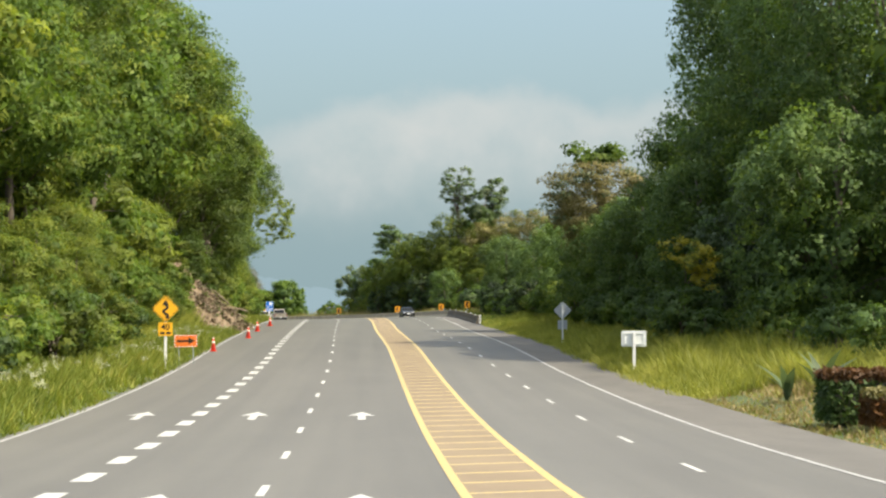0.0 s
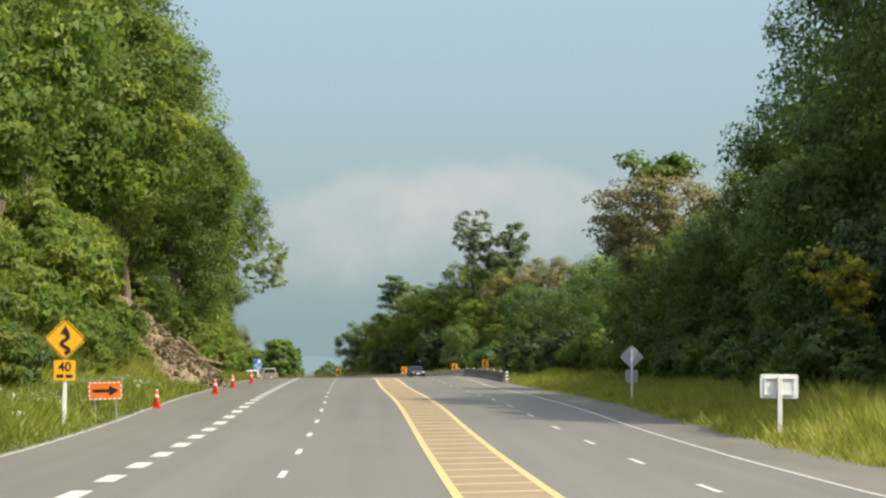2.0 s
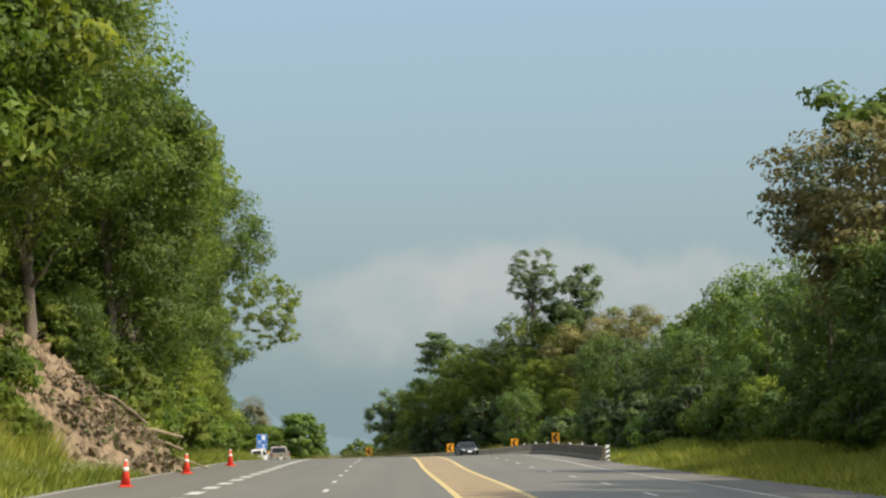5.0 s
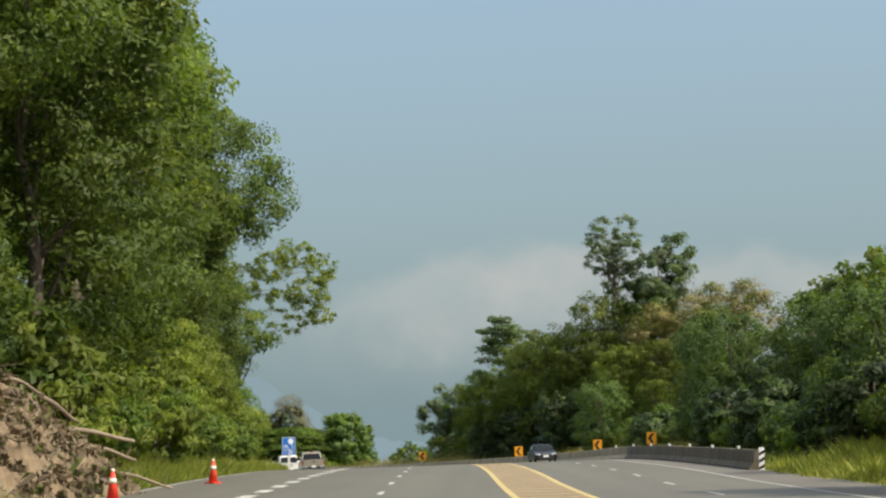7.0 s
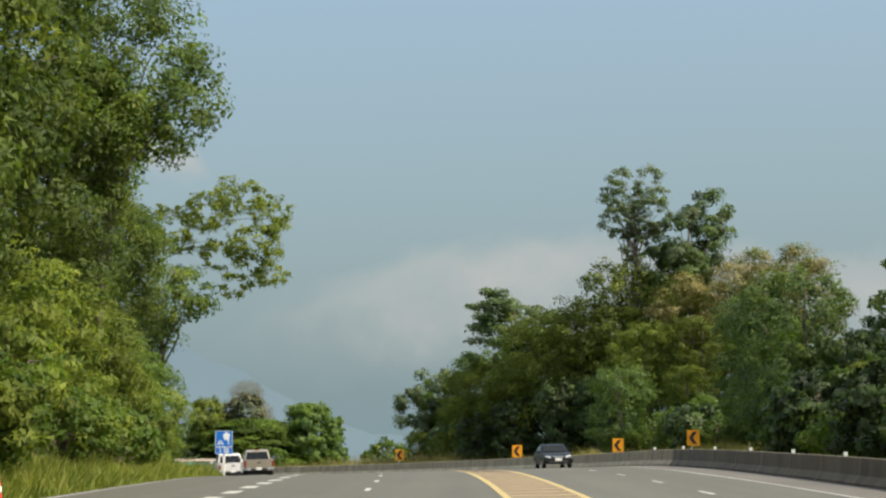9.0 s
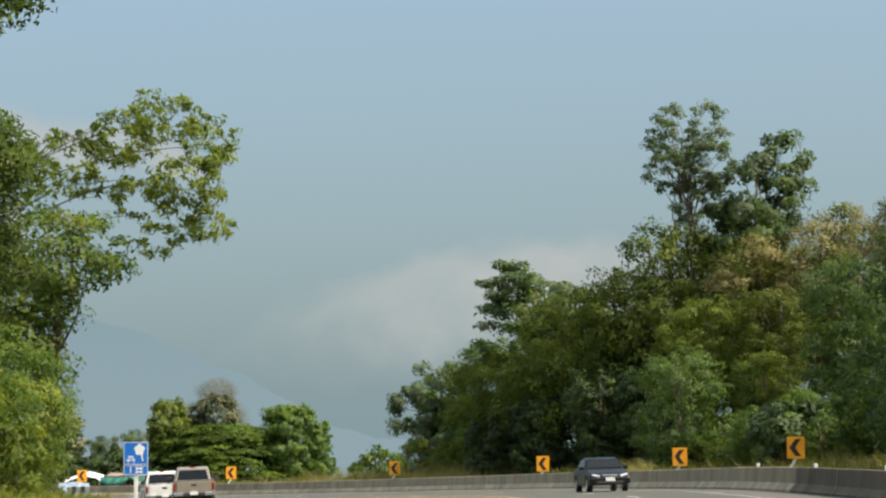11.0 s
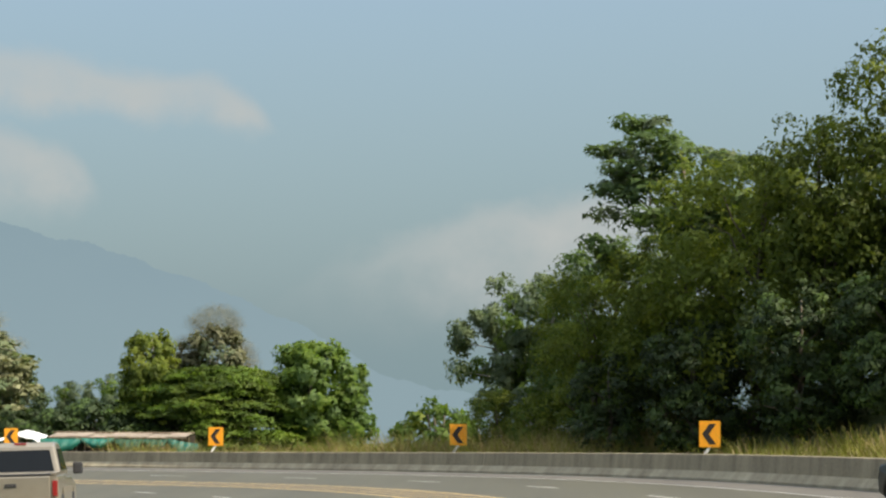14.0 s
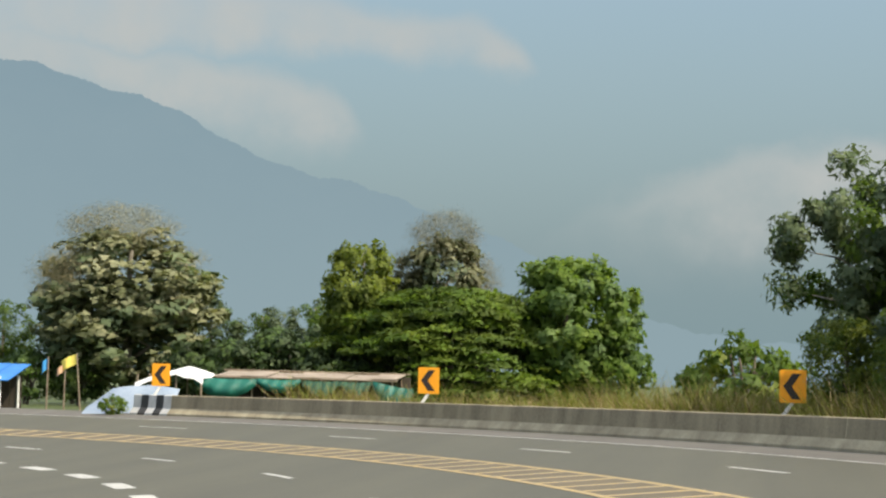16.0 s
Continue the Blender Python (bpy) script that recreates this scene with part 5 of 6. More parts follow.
# ---- concrete barrier ----
def barrier():
    ob = thing("concrete_barrier", "weathered grey concrete safety barrier round the bend", "barrier", kind="structure")
    profile = [(-0.31, 0.0), (-0.31, 0.08), (-0.13, 0.30), (-0.085, 0.79), (-0.06, 0.81), (0.06, 0.81), (0.085, 0.79), (0.13, 0.30), (0.31, 0.08), (0.31, 0.0)]

    def block(s0, s1, mat, name, label="", upper=None):
        verts, faces = [], []
        n = max(2, int((s1 - s0) / 1.5) + 1)
        for i in range(n):
            s = s0 + (s1 - s0) * i / (n - 1)
            for o, z in profile:
                verts.append(on_road(s, BARRIER + o, z - 0.01))
        w = len(profile)
        for i in range(n - 1):
            for k in range(w - 1):
                a = i * w + k
                faces.append((a, a + 1, a + w + 1, a + w))
        faces.append(tuple(range(w)))
        faces.append(tuple(range((n - 1) * w, n * w))[::-1])
        bands = [0, 0, 1, 1, 1, 1, 1, 0, 0] * (n - 1) + [0, 0]
        part(name, mesh_from(name, verts, faces, [mat, upper or mat], bands), None, ob, label)

    s = 221.4
    while s < 376.8:
        e = min(s + 5.96, 377.3)
        # the blocks before s = 270 are of a darker brown concrete
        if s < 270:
            block(s, e, CONCRETE_BROWN, "barrier_block", "dark brown concrete block", CONCRETE_BROWN)
        else:
            block(s, e, CONCRETE, "barrier_block", "", CONCRETE_DARK)
        block(e, e + 0.04, CONCRETE, "mortar_joint", "pale mortar joint")
        s = e + 0.04
    for k in range(5):
        block(377.34 + 0.42 * k, 377.34 + 0.42 * (k + 1), STRIPE_BLACK if k % 2 else STRIPE_WHITE, "end_stripe", "black and white striped end")
    for k in range(7):
        p = on_road(226.8 + 9.2 * k, BARRIER, 0.80)
        part("reflector", box_bm(0.12, 0.05, 0.13, (p.x, p.y, p.z + 0.065), 0.012), SIGN_BACK, ob, "small pale reflector")


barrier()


def marker_post():
    p = on_road(220.9, BARRIER + 0.12, 0.0)
    ob = thing("marker_post", "short post with black and white slanting stripes", "marker post", pose(p.x, p.y, p.z - 0.1))
    part("post", box_bm(0.22, 0.12, 1.0, (0, 0, 0.5), 0.015), SIGN_WHITE, ob)
    for z in (0.20, 0.48, 0.76):
        part("stripe", plate_bm([(-0.112, z - 0.10), (0.112, z + 0.03), (0.112, z + 0.15), (-0.112, z + 0.02)], 0.006, y=-0.062), SIGN_BLACK, ob, "black slanting stripe")


marker_post()


# ---- vehicles ----
def side_shell(profile, half, tuck=0.0, zref=0.0, round_=0.07):
    """A closed body from a side outline (y along the car, z up), narrowing towards the top by tuck."""
    bm = bmesh.new()
    def wide(z):
        return half - tuck * max(0.0, z - zref)
    a = [bm.verts.new((-wide(z), y, z)) for y, z in profile]
    b = [bm.verts.new((wide(z), y, z)) for y, z in profile]
    n = len(profile)
    bm.faces.new(a)
    bm.faces.new(b[::-1])
    for i in range(n):
        bm.faces.new((a[i], a[(i + 1) % n], b[(i + 1) % n], b[i]))
    bmesh.ops.recalc_face_normals(bm, faces=bm.faces)
    bmesh.ops.bevel(bm, geom=[e for e in bm.edges if abs(e.verts[0].co.x - e.verts[1].co.x) < 0.5], offset=round_, segments=3, affect="EDGES", profile=0.6)
    return bm


def wheel(parent, x, y, r=0.37, w=0.25):
    turn = Euler((0, radians(90), 0)).to_matrix().to_4x4()
    tyre = part("wheel", cyl_bm(r, r, w, (x, y, r), 24, turn), RUBBER, parent, "black tyre", True)
    part("rim", cyl_bm(r * 0.62, r * 0.62, w + 0.02, (x, y, r), 16, turn), CHROME, tyre, "grey metal rim")


def pickup(label, mat, m, lamps_low):
    """A crew-cab pickup seen from behind; y points ahead."""
    ob = thing("pickup_truck", label, "pickup truck", m, group="pickups on the road")
    body = [(-2.60, 0.52), (-2.62, 1.10), (-0.75, 1.12), (-0.75, 1.06), (1.25, 1.06), (2.35, 0.95), (2.55, 0.80), (2.58, 0.42), (1.95, 0.40), (1.90, 0.62), (1.70, 0.80), (1.40, 0.80), (1.20, 0.62), (1.15, 0.38), (-1.05, 0.38), (-1.10, 0.64), (-1.30, 0.82), (-1.64, 0.82), (-1.84, 0.64), (-1.90, 0.46)]
    part("body", side_shell(body, 0.90, 0.05, 0.8), mat, ob)
    cab = [(-0.78, 1.08), (-0.62, 1.66), (-0.45, 1.745), (0.55, 1.76), (0.80, 1.70), (1.42, 1.10)]
    part("cab", side_shell(cab, 0.82, 0.22, 1.05), mat, ob)
    part("rear_window", plate_bm([(-0.68, 1.17), (0.68, 1.17), (0.58, 1.61), (-0.58, 1.61)], 0.02), GLASS_DARK, ob, "dark tinted rear window").matrix_basis = Matrix.Translation((0, -0.775 - 0.0, 0)) @ Matrix.Translation((0, 0.035, 1.2)) @ Euler((radians(-15.5), 0, 0)).to_matrix().to_4x4() @ Matrix.Translation((0, 0, -1.2))
    for sx in (-1, 1):
        w = plate_bm([(-0.55, 1.20), (0.95, 1.20), (0.62, 1.62), (-0.42, 1.62)], 0.02)
        g = part("side_window", w, GLASS_DARK, ob, "dark side window")
        g.matrix_basis = Matrix.Translation((sx * 0.798, 0, 0)) @ Matrix.Translation((0, 0, 1.2)) @ Euler((0, radians(-12.4 * sx), 0)).to_matrix().to_4x4() @ Matrix.Translation((0, 0, -1.2)) @ Euler((0, 0, radians(90))).to_matrix().to_4x4()
        part("tail_lamp", box_bm(0.10, 0.08, 0.30, (sx * 0.825, -2.60, 0.86), 0.02), LAMP_RED, ob, "red tail lamp")
        arm = part("mirror", box_bm(0.20, 0.10, 0.24, (sx * 1.03, 0.98, 1.22), 0.04), DARK_TRIM if lamps_low else mat, ob, "door mirror")
        part("bumper_corner", box_bm(0.40, 0.16, 0.15, (sx * 0.66, -2.70, 0.54), 0.03), CHROME, ob, "chrome bumper corner")
        wheel(ob, sx * 0.78, 1.55)
        wheel(ob, sx * 0.78, -1.47)
    part("tailgate", box_bm(1.46, 0.05, 0.50, (0, -2.635, 0.84), 0.02), mat, ob)
    part("tailgate_handle", box_bm(0.22, 0.03, 0.07, (0, -2.665, 0.93), 0.01), DARK_TRIM, ob, "dark handle")
    part("bumper", box_bm(1.0, 0.14, 0.13, (0, -2.70, 0.52), 0.025), DARK_TRIM, ob, "dark rear step")
    part("number_plate", box_bm(0.34, 0.02, 0.15, (0, -2.775, 0.58), 0.005), PLATE, ob)
    part("bed_liner", box_bm(1.44, 1.70, 0.02, (0, -1.72, 1.125), 0.0), DARK_TRIM, ob, "dark load bed")
    for sx in (-1, 1):
        part("bed_rail", box_bm(0.10, 1.78, 0.06, (sx * 0.80, -1.72, 1.14), 0.02), mat, ob)
    part("brake_lamp", box_bm(0.24, 0.04, 0.035, (0, -0.53, 1.725), 0.01), LAMP_RED, ob, "high red brake lamp")
    part("underbody", box_bm(1.30, 4.4, 0.20, (0, 0, 0.36), 0.02), DARK_TRIM, ob, "dark underbody")
    return ob


def sedan(m):
    """A dark saloon; y points ahead."""
    ob = thing("car", "dark saloon car coming round the bend", "car", m)
    body = [(-2.15, 0.40), (-2.21, 0.66), (-2.12, 0.94), (-1.50, 1.00), (0.85, 0.95), (1.40, 0.90), (1.86, 0.79), (2.12, 0.66), (2.20, 0.52), (2.18, 0.30), (1.75, 0.28), (1.68, 0.50), (1.50, 0.64), (1.24, 0.64), (1.06, 0.50), (1.0, 0.26), (-0.98, 0.26), (-1.04, 0.50), (-1.22, 0.64), (-1.48, 0.64), (-1.66, 0.50), (-1.74, 0.32)]
    part("body", side_shell(body, 0.85, 0.10, 0.62, 0.11), DARK_CAR, ob)
    cab = [(-1.55, 0.95), (-0.90, 1.36), (-0.55, 1.42), (0.20, 1.41), (0.45, 1.35), (1.05, 0.92)]
    part("cabin", side_shell(cab, 0.79, 0.36, 0.95, 0.10), DARK_CAR, ob)
    part("windscreen", plate_bm([(-0.70, 0.0), (0.70, 0.0), (0.54, 0.60), (-0.54, 0.60)], 0.02), GLASS_DARK, ob, "dark windscreen").matrix_basis = pose(0, 0.98, 0.985, 54, 0, 0)
    for sx in (-1, 1):
        part("headlamp", box_bm(0.34, 0.14, 0.12, (sx * 0.58, 2.07, 0.645), 0.045, Euler((0, radians(sx * -9), radians(sx * -16))).to_matrix().to_4x4()), LAMP_CLEAR, ob, "bright headlamp")
        part("mirror", box_bm(0.20, 0.10, 0.13, (sx * 0.92, 0.66, 0.98), 0.03), DARK_CAR, ob, "door mirror")
        g = part("side_window", plate_bm([(-1.10, 0.0), (0.75, 0.0), (0.30, 0.34), (-0.72, 0.34)], 0.02), GLASS_DARK, ob, "dark side window")
        g.matrix_basis = Matrix.Translation((sx * 0.79, 0, 1.0)) @ Euler((0, radians(-16.5 * sx), 0)).to_matrix().to_4x4() @ Euler((0, 0, radians(90))).to_matrix().to_4x4()
        wheel(ob, sx * 0.74, 1.37, 0.31, 0.2)
        wheel(ob, sx * 0.74, -1.35, 0.31, 0.2)
    part("grille", box_bm(0.62, 0.05, 0.10, (0, 2.17, 0.64), 0.02), CHROME, ob, "bright grille")
    part("lower_grille", box_bm(1.1, 0.04, 0.12, (0, 2.185, 0.38), 0.02), DARK_TRIM, ob, "dark lower grille")
    part("number_plate", box_bm(0.38, 0.02, 0.15, (0, 2.21, 0.50), 0.005), PLATE, ob)
    return ob


def road_pose(s, o, back=False):
    p = on_road(s, o)
    h = math.degrees(heading(s))
    tilt = math.degrees(math.atan2(on_road(s + 2, o).z - on_road(s - 2, o).z, 4))
    lean = -math.degrees(math.atan(np.interp(s, S, BANK)))
    if back:
        return pose(*p, -tilt, -lean, h + 180)
    return pose(*p, tilt, lean, h)


pickup("beige pickup truck with a dark rear window", BEIGE, road_pose(303, -7.8), True)
pickup("white pickup truck with chrome bumper corners", WHITE_CAR, road_pose(312.5, -8.9), False)
sedan(road_pose(296, 9.1, True))


# ---- slipped earth ----
LITTER = leaf_material("dead_leaves", (0.05, 0.036, 0.02), (0.12, 0.09, 0.052), (0.26, 0.21, 0.14), 0.15)


def landslide():
    ob = thing("landslide", "slipped heap of brown earth and broken roots", "landslide")
    rg = np.random.default_rng(31)
    ys, us = np.linspace(185.5, 207.0, 90), np.linspace(0, 1, 64)
    verts, faces = [], []
    for y in ys:
        mid = 1 - abs((y - 197.0) / 11.0) ** 2
        toe = ground_at(float(np.interp(y, RY[:430], RX[:430])) - 9.35, y)
        for u in us:
            spread = 9.2 + 0.6 * math.sin(y * 0.9)
            o = -9.35 - (1 - mid) * 1.9 - u * (1.5 + spread)
            sx = float(np.interp(y, RY[:430], RX[:430])) + o
            g = ground_at(sx, y)
            target = toe + 0.88 * max(0.0, -o - 9.6) - 0.5 * max(0.0, -o - 16.5)
            lift = max(0.0, target - g) * min(1.0, u * 12) * max(mid, 0.0) ** 0.6
            rough = 0.34 * noise.noise((sx * 0.8, y * 0.8, 3.0)) + 0.24 * abs(noise.noise((sx * 1.9, y * 1.9, 8.0))) + 0.26 * noise.noise((sx * 3.2, y * 3.2, 1.0)) + 0.16 * noise.noise((sx * 6.5, y * 6.5, 5.0))
            verts.append((sx, y, g + lift + rough * (1.3 if 0 < u < 1 else 0) - 0.12 * (u in (0.0, 1.0)) - (0.2 if mid < 0.05 else 0)))
    w = len(us)
    for r in range(len(ys) - 1):
        for c in range(w - 1):
            faces.append((r * w + c, r * w + c + 1, (r + 1) * w + c + 1, (r + 1) * w + c))
    part("earth", mesh_from("earth", verts, faces, SOIL), None, ob)
    V = np.array(verts)
    ico = bmesh.new()
    bmesh.ops.create_icosphere(ico, subdivisions=1, radius=1.0)
    for v in ico.verts:
        v.co *= 0.75 + 0.4 * rg.random()
    clod = bpy.data.meshes.new("clod")
    ico.to_mesh(clod)
    ico.free()
    clod.materials.append(SOIL)
    for k in range(290):
        p = V[rg.integers(len(V))]
        if p[0] > -9.9 and rg.random() < 0.6:
            continue
        q = new("clod", clod)
        q.parent = ob
        r = 0.08 + 0.30 * rg.random() ** 3
        q.matrix_basis = pose(p[0], p[1], p[2] + r * 0.2, *(rg.random(3) * 360)) @ Matrix.Diagonal((r * 1.3, r, r * 0.7, 1))
    stick_v, stick_f = [], []
    for k in range(170):
        p = Vector(V[rg.integers(len(V))])
        d = Vector((rg.normal(), rg.normal(), abs(rg.normal()) * 0.5)).normalized()
        L = 0.4 + 1.0 * rg.random()
        bend = Vector((rg.normal(), rg.normal(), rg.normal())) * 0.15 * L
        v, f = tube([p - d * 0.1, p + d * L * 0.5 + bend, p + d * L], [0.026, 0.018, 0.006], 4)
        kk = len(stick_v)
        stick_v.extend(v)
        stick_f.extend(tuple(i + kk for i in face) for face in f)
    spots = V[(V[:, 0] < -9.9) & (V[:, 0] > -15.5) & (V[:, 1] > 188) & (V[:, 1] < 205.5)]
    spots = spots[rg.integers(0, len(spots), 400)] + np.array([0, 0, 0.08])
    litter, _ = leaf_cloud(rg, spots, 0.15 + 0.3 * rg.random(len(spots)), 16, 0.13, 0.5, long=2.6)
    tagged(part("litter", leaf_mesh("litter", litter, [LITTER, LEAF_GREEN], (rg.random(len(litter) // 3) < 0.12).astype(np.int32)), None, ob, "dead leaves and torn roots"), kind="stuff")
    tagged(part("root_tangle", mesh_from("root_tangle", stick_v, stick_f, WOOD_OLD), None, ob, "pale broken roots and sticks"), kind="stuff")


landslide()


def fallen_log(a, b, r):
    a, b = Vector(a), Vector(b)
    ob = thing("fallen_log", "pale broken tree trunk lying on slipped earth", "log", Matrix.Translation(a), group="broken trunks on the slip")
    d = b - a
    v, f = tube([d * t + Vector((0, 0, 0.06 * math.sin(t * 5))) for t in np.linspace(0, 1, 6)], [r * (1 - 0.3 * t) for t in np.linspace(0, 1, 6)], 9)
    part("stem", mesh_from("stem", v, f, WOOD_OLD, smooth_faces=True), None, ob)
    v, f = tube([d * 0.8, d * 0.86 + Vector((0.1, -0.1, 0.35))], [r * 0.4, 0.015], 6)
    part("stub", mesh_from("stub", v, f, WOOD_OLD), None, ob)


fallen_log((-13.5, 201.5, 0.05), (-12.6, 203.2, -0.70), 0.085)
fallen_log((-12.9, 203.0, -1.0), (-11.05, 205.0, -1.32), 0.085)
fallen_log((-12.4, 204.5, -1.55), (-11.15, 206.0, -1.95), 0.075)
fallen_log((-14.1, 200.0, 0.55), (-13.3, 201.2, 0.10), 0.07)
fallen_log((-11.6, 204.4, -2.40), (-9.7, 204.6, -2.88), 0.06)


def dead_branches():
    ob = thing("dead_tree", "bare pale dead branches among green trees", "tree", pose(-18.9, 157.0, ground_at(-18.9, 157.0)))
    rg = np.random.default_rng(5)
    verts, faces = [], []
    top = 17.5 - ground_at(-18.9, 157.0) - 1.5
    def add(line, radii):
        v, f = tube(line, radii, 6)
        k = len(verts)
        verts.extend(v)
        faces.extend(tuple(i + k for i in face) for face in f)
    stem = [Vector((0.5 * t * t + 0.2 * math.sin(3 * t), -0.6 * t, top * t)) for t in np.linspace(0, 1, 8)]
    add(stem, [0.2 * (1 - 0.8 * t) for t in np.linspace(0, 1, 8)])
    for k in range(12):
        s0 = stem[3 + k % 5]
        d = Vector((rg.normal() + 0.8, rg.normal() - 0.6, 0.9 + abs(rg.normal()))).normalized() * (1.6 + 2.2 * rg.random())
        add([s0, s0 + d * 0.5 + Vector((0, 0, 0.15)), s0 + d], [0.07, 0.045, 0.012])
    part("branches", mesh_from("branches", verts, faces, PALE_BARK), None, ob)


dead_branches()


# ---- hedge and broad-leaved plants ----
def hedge(x, y, sx, sy, sz, mats, label):
    gz = ground_at(x, y)
    ob = thing("hedge", label, "hedge", pose(x, y, gz))
    rg = np.random.default_rng(int(x * 10))
    n = 7000
    p = (rg.random((n, 3)) - 0.5)
    face = rg.integers(0, 5, n)
    for k, (ax, val) in enumerate(((0, -0.5), (0, 0.5), (1, -0.5), (2, 0.5), (2, 0.5))):
        p[face == k, ax] = val
    p = p * np.array([sx, sy, sz]) * (1 - 0.06 * rg.random((n, 1))) + rg.normal(size=(n, 3)) * 0.05 + np.array([0, 0, sz / 2])
    p[:, 2] = np.maximum(p[:, 2], 0.02)
    leaves, _ = leaf_cloud(rg, p, np.full(n, 0.08), 1, 0.11)
    top = (p[:, 2] > sz * 0.84).astype(np.int32)
    part("foliage", leaf_mesh("foliage", leaves, mats, top), None, ob)
    part("twigs", box_bm(sx * 0.9, sy * 0.9, sz * 0.9, (0, 0, sz * 0.45), 0.1), BARK, ob, "dark inner twigs")


hedge(15.6, 66.5, 3.0, 2.2, 1.5, [LEAF_DARK, LEAF_HEDGE], "clipped box hedge with reddish young leaves on top")
hedge(15.9, 63.6, 2.2, 1.8, 0.95, [LEAF_HEDGE, LEAF_BROWN], "low clipped hedge with brownish leaves")


def broad_leaves(x, y, n, size):
    gz = ground_at(x, y)
    ob = thing("banana_plant", "young plant with long upright broad leaves", "plant", pose(x, y, gz))
    rg = np.random.default_rng(int(y))
    for k in range(n):
        a = 2 * math.pi * k / n + rg.random()
        lean = 0.25 + 0.5 * rg.random()
        L = size * (0.7 + 0.5 * rg.random())
        verts, faces = [], []
        for i, t in enumerate(np.linspace(0, 1, 7)):
            w = 0.17 * math.sin(math.pi * min(1, 0.08 + t * 0.92)) + 0.01
            r, z = L * lean * t * t * 1.3, L * (t - 0.25 * t * t * lean)
            c = Vector((r * math.cos(a), r * math.sin(a), z))
            sd = Vector((-math.sin(a), math.cos(a), 0)) * w
            verts += [c - sd + Vector((0, 0, 0.05 * w)), c, c + sd + Vector((0, 0, 0.05 * w))]
            if i:
                b = 3 * i
                faces += [(b - 3, b - 2, b + 1, b), (b - 2, b - 1, b + 2, b + 1)]
        part("leaf", mesh_from("leaf", verts, faces, LEAF_GREY), None, ob)


broad_leaves(15.6, 80.0, 7, 1.5)
broad_leaves(16.6, 78.5, 6, 1.9)


# ---- stalls and flags beyond the bend ----
def drape(width, fall, belly, n=22, rows_=7, rise=0.0, ragged=0.0):
    """A sheet hung from its two top corners along x, sagging in one belly."""
    verts, faces = [], []
    for r in range(rows_ + 1):
        f = r / rows_
        for i in range(n + 1):
            t = i / n
            arc = math.sin(math.pi * t) ** 0.8
            low = fall * (0.25 + 0.75 * arc) + ragged * math.sin(t * 31 + 1.0) * f
            verts.append((width * t, -belly * arc * math.sin(math.pi * f * 0.8) + 0.05 * math.sin(t * 26 + 3 * f), rise * t - 0.05 * arc - low * f))
    w = n + 1
    for r in range(rows_):
        for i in range(n):
            faces.append((r * w + i, r * w + i + 1, (r + 1) * w + i + 1, (r + 1) * w + i))
    return verts, faces


def roof_sheets(ob, x0, x1, y0, y1, z0, z1, count, mat, label, thick=0.04):
    """Overlapping roof sheets side by side, each a part of its own."""
    for i in range(count):
        a, b = x0 + (x1 - x0) * i / count, x0 + (x1 - x0) * (i + 0.97) / count
        lift = 0.03 * math.sin(i * 2.3)
        bm = bmesh.new()
        vs = [bm.verts.new((x, y, z + d + lift)) for x in (a, b) for y, z in ((y0, z0), (y1, z1)) for d in (0, thick)]
        a0, a1, b0, b1, c0, c1, d0, d1 = vs
        for f in ((a0, b0, d0, c0), (a1, c1, d1, b1), (a0, a1, b1, b0), (c0, d0, d1, c1), (a0, c0, c1, a1), (b0, b1, d1, d0)):
            bm.faces.new(f)
        part("roof_sheet", bm, mat, ob, label)


